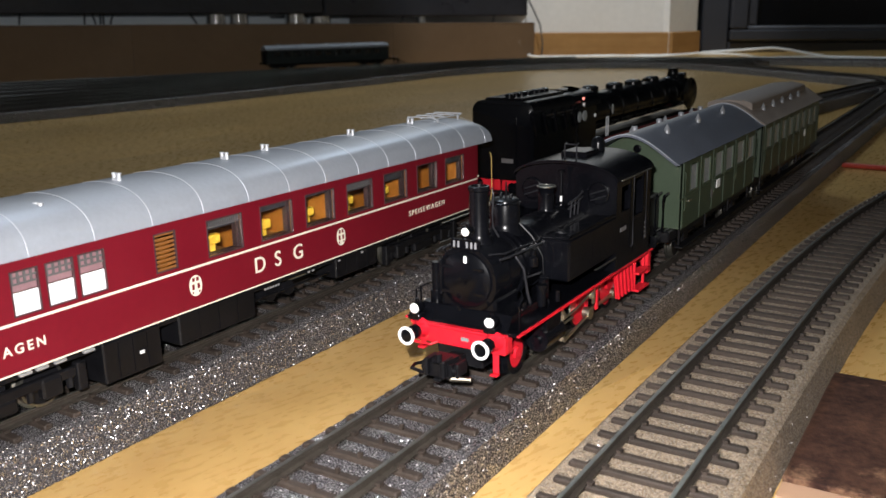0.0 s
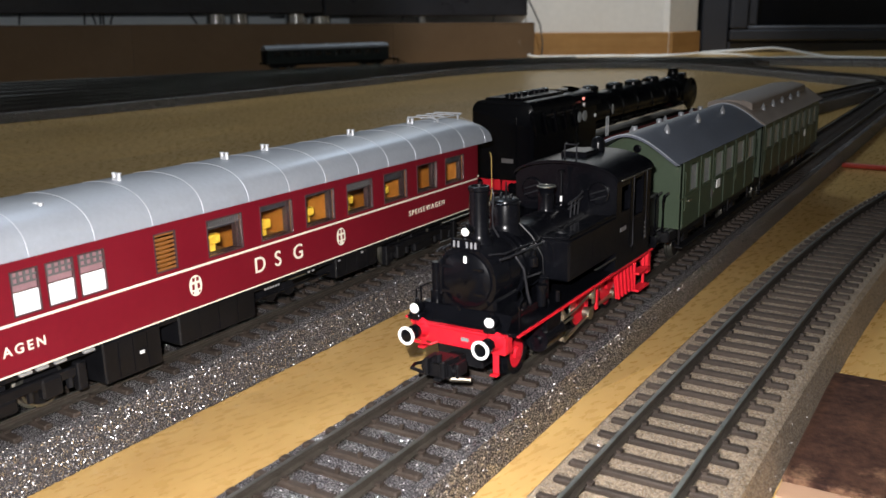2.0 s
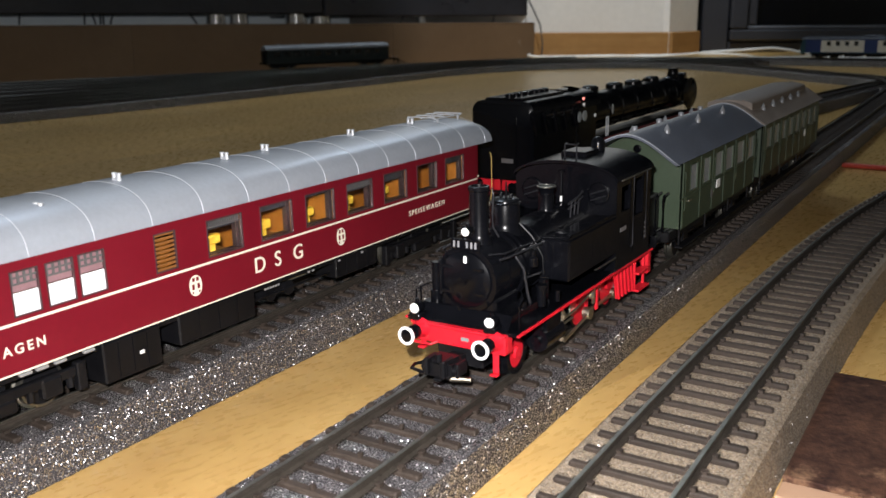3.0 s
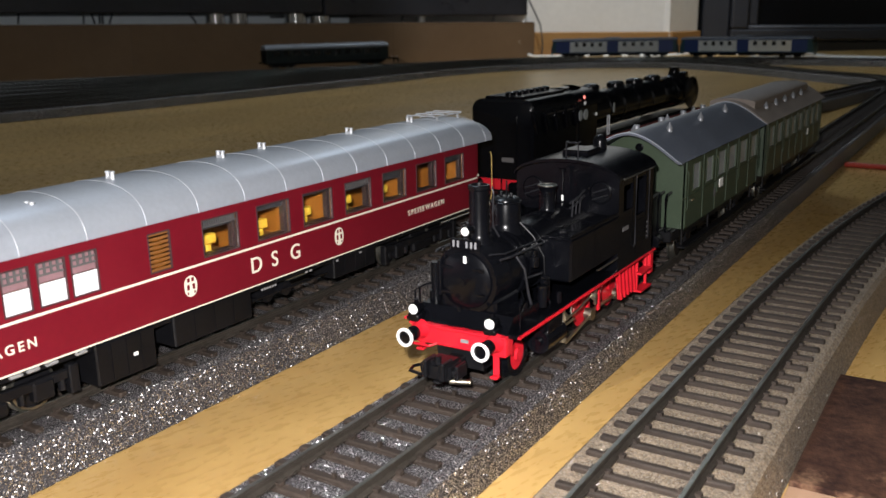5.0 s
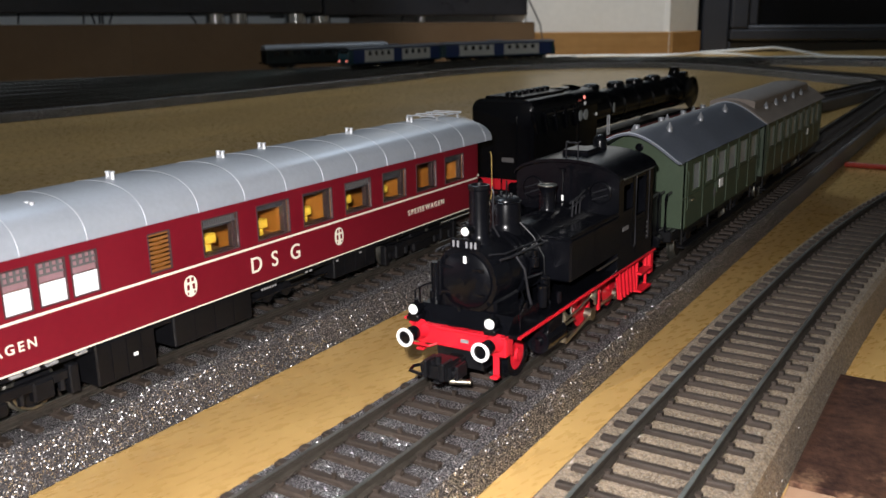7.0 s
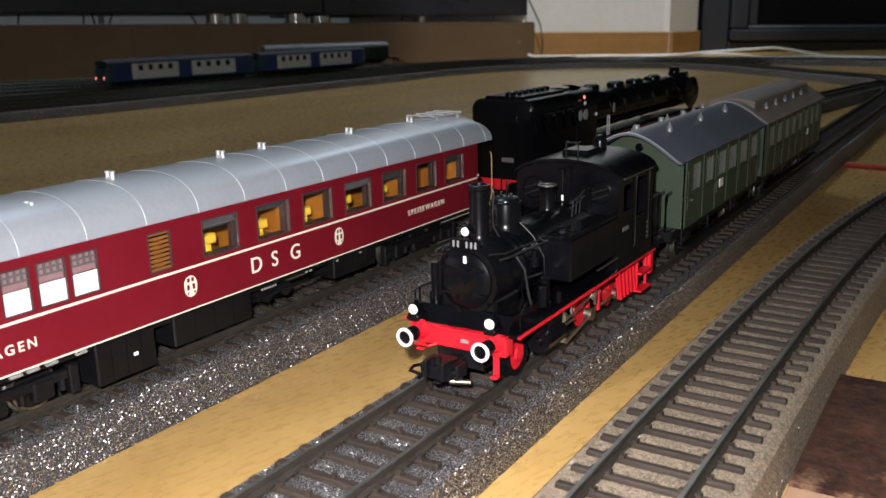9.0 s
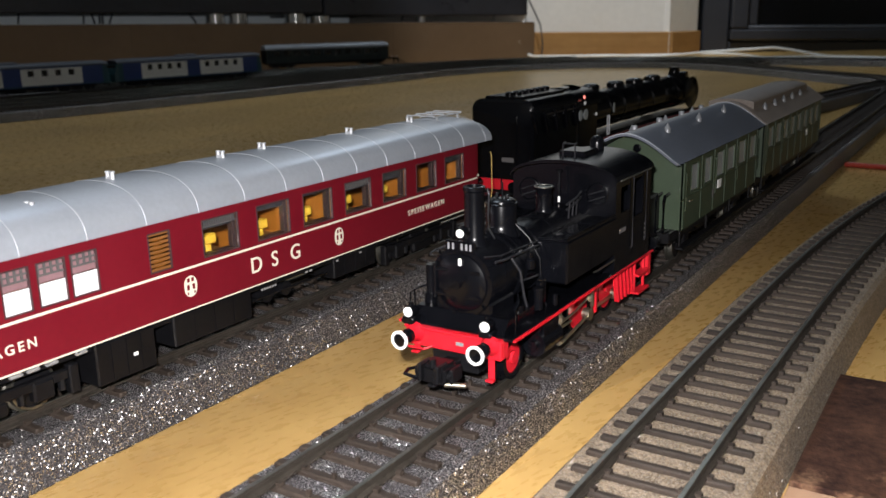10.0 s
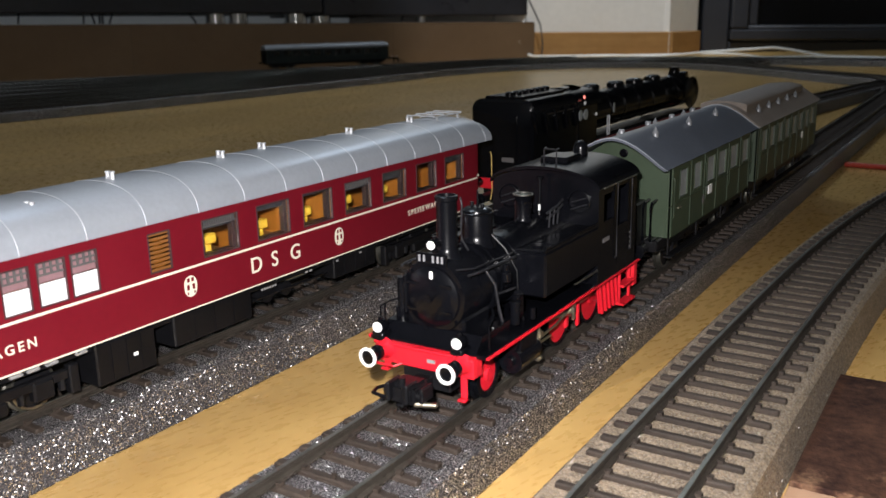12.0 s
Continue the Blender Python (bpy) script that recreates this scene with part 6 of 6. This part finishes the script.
# ---- dark coach on the siding ----
def dark_coach():
    a, b = Vector((-1.126, 1.145)), Vector((-1.003, 1.374))
    mid, d = (a + b) / 2, (b - a).normalized()
    c = group("express_coach", mid.x, mid.y, RH, "dark green express coach with silver-grey roof parked on the siding", "train car", math.degrees(math.atan2(d.y, d.x)) - 90)
    L, H = 0.262, 0.0163
    h = L / 2
    wins = [(-0.118 + k * 0.0215, -0.104 + k * 0.0215, 0.0245, 0.0335) for k in range(11)]
    for s in (1, -1):
        wall_side("side_wall", s * H, 0.0008, -h, h, 0.0115, 0.0370, wins, DARK_GREEN, c)
        for w in wins:
            part("pane", box(bmesh.new(), *sorted((s * (H - 0.0007), s * (H - 0.0004))), *w), DARK_PANE, c)
        part("end_wall", box(bmesh.new(), -H + 0.0008, H - 0.0008, *sorted((s * h, s * (h - 0.0008))), 0.0115, 0.0400), DARK_GREEN, c)
        bogie(c, s * 0.095, owner="still")
        for x in (-0.0101, 0.0101):
            buffer(c, x, s * (h + 0.007), 0.0121, s, False)
        part("gangway", box(bmesh.new(), -0.006, 0.006, *sorted((s * h, s * (h + 0.005))), 0.012, 0.036, 0.001), BLACK_MATT, c)
    part("roof", arc_roof(bmesh.new(), -h - 0.001, h + 0.001, H + 0.0003, 0.0368, 0.0465, 20, drop=0.008), ROOF_VENT, c, smooth=True)
    for k in range(5):
        part("roof_ventilator", lathe(bmesh.new(), (0.0, -0.1 + 0.05 * k, 0.0462), [(0.0016, 0), (0.0016, 0.0014), (0.0008, 0.0020)], 12), SILVER, c, smooth=True)
    part("underframe", box(bmesh.new(), -0.0130, 0.0130, -h + 0.005, h - 0.005, 0.0075, 0.0115, 0.0005), BLACK_MATT, c)
    part("route_board", box(bmesh.new(), H, H + 0.0003, 0.012, 0.0145, 0.0215, 0.0300), CURTAIN, c, "small grey board")
    s = group("track_bumper", mid.x + d.x * 0.158, mid.y + d.y * 0.158, RH, "small dark buffer stop on the siding", "buffer stop", math.degrees(math.atan2(d.y, d.x)) - 90)
    bm = bmesh.new()
    for x in (-0.0087, 0.0087):
        tube(bm, [(x, 0.016, 0.0002), (x, 0.004, 0.008), (x, -0.004, 0.0105)], 0.0009, 6)
        box(bm, x - 0.001, x + 0.001, -0.004, -0.002, 0.0, 0.012)
    part("stop_frame", bm, BLACK_MATT, s)
    part("stop_beam", box(bmesh.new(), -0.0125, 0.0125, -0.006, -0.004, 0.0085, 0.0130, 0.0004), BLACK, s)
    for x in (-0.0101, 0.0101):
        part("stop_lamp", lathe(bmesh.new(), (x, -0.0062, 0.0150), [(0.0012, 0.001), (0.0012, 0), (0.0006, -0.0004)], 12, "y"), SEAM, s, smooth=True)


dark_coach()


# ---- small things on the floor ----
def cable(name, pts, r, mat, label):
    path = []
    for p, q in zip(smooth_path([p[:2] for p in pts], 0.012), range(10 ** 6)):
        path.append(p)
    zs = [p[2] for p in pts]
    n = len(path)
    out = [(p.x, p.y, np.interp(i / (n - 1) * (len(zs) - 1), range(len(zs)), zs)) for i, p in enumerate(path)]
    ob = part(name, tube(bmesh.new(), out, r, 8), mat, smooth=True)
    return tagged(ob, label, "cable")


cable("cable", [(-1.05, 2.03, 0.03), (-0.955, 1.97, 0.005), (-0.90, 1.99, 0.0035), (-0.78, 2.06, 0.0035), (-0.65, 2.02, 0.0035), (-0.58, 2.13, 0.0045), (-0.51, 2.17, 0.011), (-0.44, 2.17, 0.018), (-0.375, 2.16, 0.010), (-0.29, 2.07, 0.0035), (-0.22, 1.98, 0.0035), (-0.14, 1.91, 0.0035), (0.05, 1.85, 0.0035)],
      0.0035, WHITE_CABLE, "white cable lying in loops on the floor before the wall")
cable("cable", [(-0.93, 2.0, 0.0035), (-0.8, 2.02, 0.0035), (-0.66, 2.08, 0.0035), (-0.52, 2.16, 0.0035), (-0.435, 2.07, 0.0035), (-0.37, 1.95, 0.0035), (-0.31, 1.99, 0.0035), (-0.25, 2.02, 0.0035), (-0.1, 1.94, 0.0035), (0.06, 1.9, 0.0035)],
      0.0035, WHITE_CABLE, "white cable lying in loops on the floor before the wall")
cable("cable", [(0.0178, 0.466, 0.0017), (0.045, 0.463, 0.0017), (0.12, 0.455, 0.0017), (0.3, 0.44, 0.0017)], 0.0017, RED_CABLE, "red cable lying on the floor beside the track")
hang = part("cable", tube(bmesh.new(), [(-0.985, 1.965, 0.02), (-0.99, 1.955, 0.045), (-1.0, 1.948, 0.062)], 0.004, 8), WHITE_CABLE, smooth=True)
tagged(hang, "white plug end of a cable standing at the bench", "cable")
part("plug", box(bmesh.new(), -1.006, -0.994, 1.943, 1.953, 0.060, 0.078, 0.003), WHITE_CABLE, hang)
wire = part("cable", tube(bmesh.new(), [(-0.94, 1.99, 0.003), (-0.935, 1.985, 0.04), (-0.94, 1.98, 0.085), (-0.955, 1.975, 0.12), (-0.975, 1.97, 0.16), (-0.99, 1.965, 0.3)], 0.0022, 8), CURTAIN, smooth=True)
tagged(wire, "thin grey wire hanging before the white wall", "cable")


def bench_wire(x, lean):
    m = BENCH @ pose(x, 0.03, 0.1113)
    ob = part("cable", tube(bmesh.new(), [(0, 0, 0.001), (lean * 0.3, 0, 0.009), (lean, 0, 0.0215)], 0.0022, 6), TV_BLACK, m=m)
    tagged(ob, "short black cable between plinth and cabinet", "cable", "cables under the bench")


for bx, bl in ((0.051, 0.003), (0.175, 0.002), (0.197, -0.006), (0.207, 0.0), (0.213, 0.0), (0.226, 0.008), (0.407, -0.014), (0.908, 0.003), (1.17, 0.002)):
    bench_wire(bx, bl)

carton = group("carton_sheet", 0, 0, 0, "worn dark red-brown carton lying flat on the floor", "carton")
part("sheet", box(bmesh.new(), 0.0714, 0.1900, 0.0226, 0.0893, 0.0, 0.0022, 0.0003), CARTON, carton)
part("sheet_edge", box(bmesh.new(), 0.0714, 0.1900, 0.0150, 0.0224, 0.0, 0.0012, 0.0003), wood_material("bare_card", (0.5, 0.32, 0.2), (0.4, 0.24, 0.15), 0.7), carton, "pale card edge")

# ---- what moves ----
CREEP = [(0.0, 0.0), (9.2, 0.0), (9.5, -0.0004), (9.75, -0.0012), (10.0, -0.0022), (10.5, -0.0044), (11.0, -0.0069), (11.5, -0.0104), (12.0, -0.0143)]


def rail_point(path, s):
    """The place s metres along a path of even steps of 1 cm."""
    i = min(max(int(s / 0.01), 0), len(path) - 2)
    return path[i].lerp(path[i + 1], s / 0.01 - i)


def motions():
    for train, y in ((TANK, 0.0), (COACH, 0.1215), (COACH_B, 0.2370)):
        walk(train, [(t, pose(-0.0003, y + d, RH)) for t, d in CREEP])
    for ob, r, y, owner in WHEELS:
        if owner == "tank":
            walk(ob, [(t, pose(0, y, r, math.degrees(-d / r), 0, 0)) for t, d in CREEP])
    # rods follow the crank pins, 3 mm off the axle
    for k, rod in enumerate(RODS):
        rows = []
        for t, d in CREEP:
            a = -d / 0.0072 + radians(200 + (90 if k >= 2 else 0))
            cy, cz = 0.0030 * math.cos(a), 0.0030 * math.sin(a)
            tilt = 0.0 if k % 2 == 0 else math.degrees(math.asin(cz / 0.0170))
            rows.append((t, pose(0, 0.0560 + cy, 0.0072 + cz, -tilt if k % 2 else 0, 0, 0)))
        walk(rod, rows)
    path = smooth_path(OUTER, 0.01)
    for k, car in enumerate(RAILCARS):
        rows = []
        for i in range(49):
            t = i * 0.25
            s = 2.092 - 0.2635 * (t - 4.8) - 0.02 * max(0.0, 1 - ((t - 6.8) / 1.9) ** 2) ** 2 + 0.1385 + 0.279 * k
            p, q = rail_point(path, s - 0.088), rail_point(path, s + 0.088)
            m, d = (p + q) / 2, (q - p).normalized()
            rows.append((t, pose(m.x, m.y, RH, 0, 0, math.degrees(math.atan2(d.y, d.x)) - 90)))
        walk(car, rows)


motions()
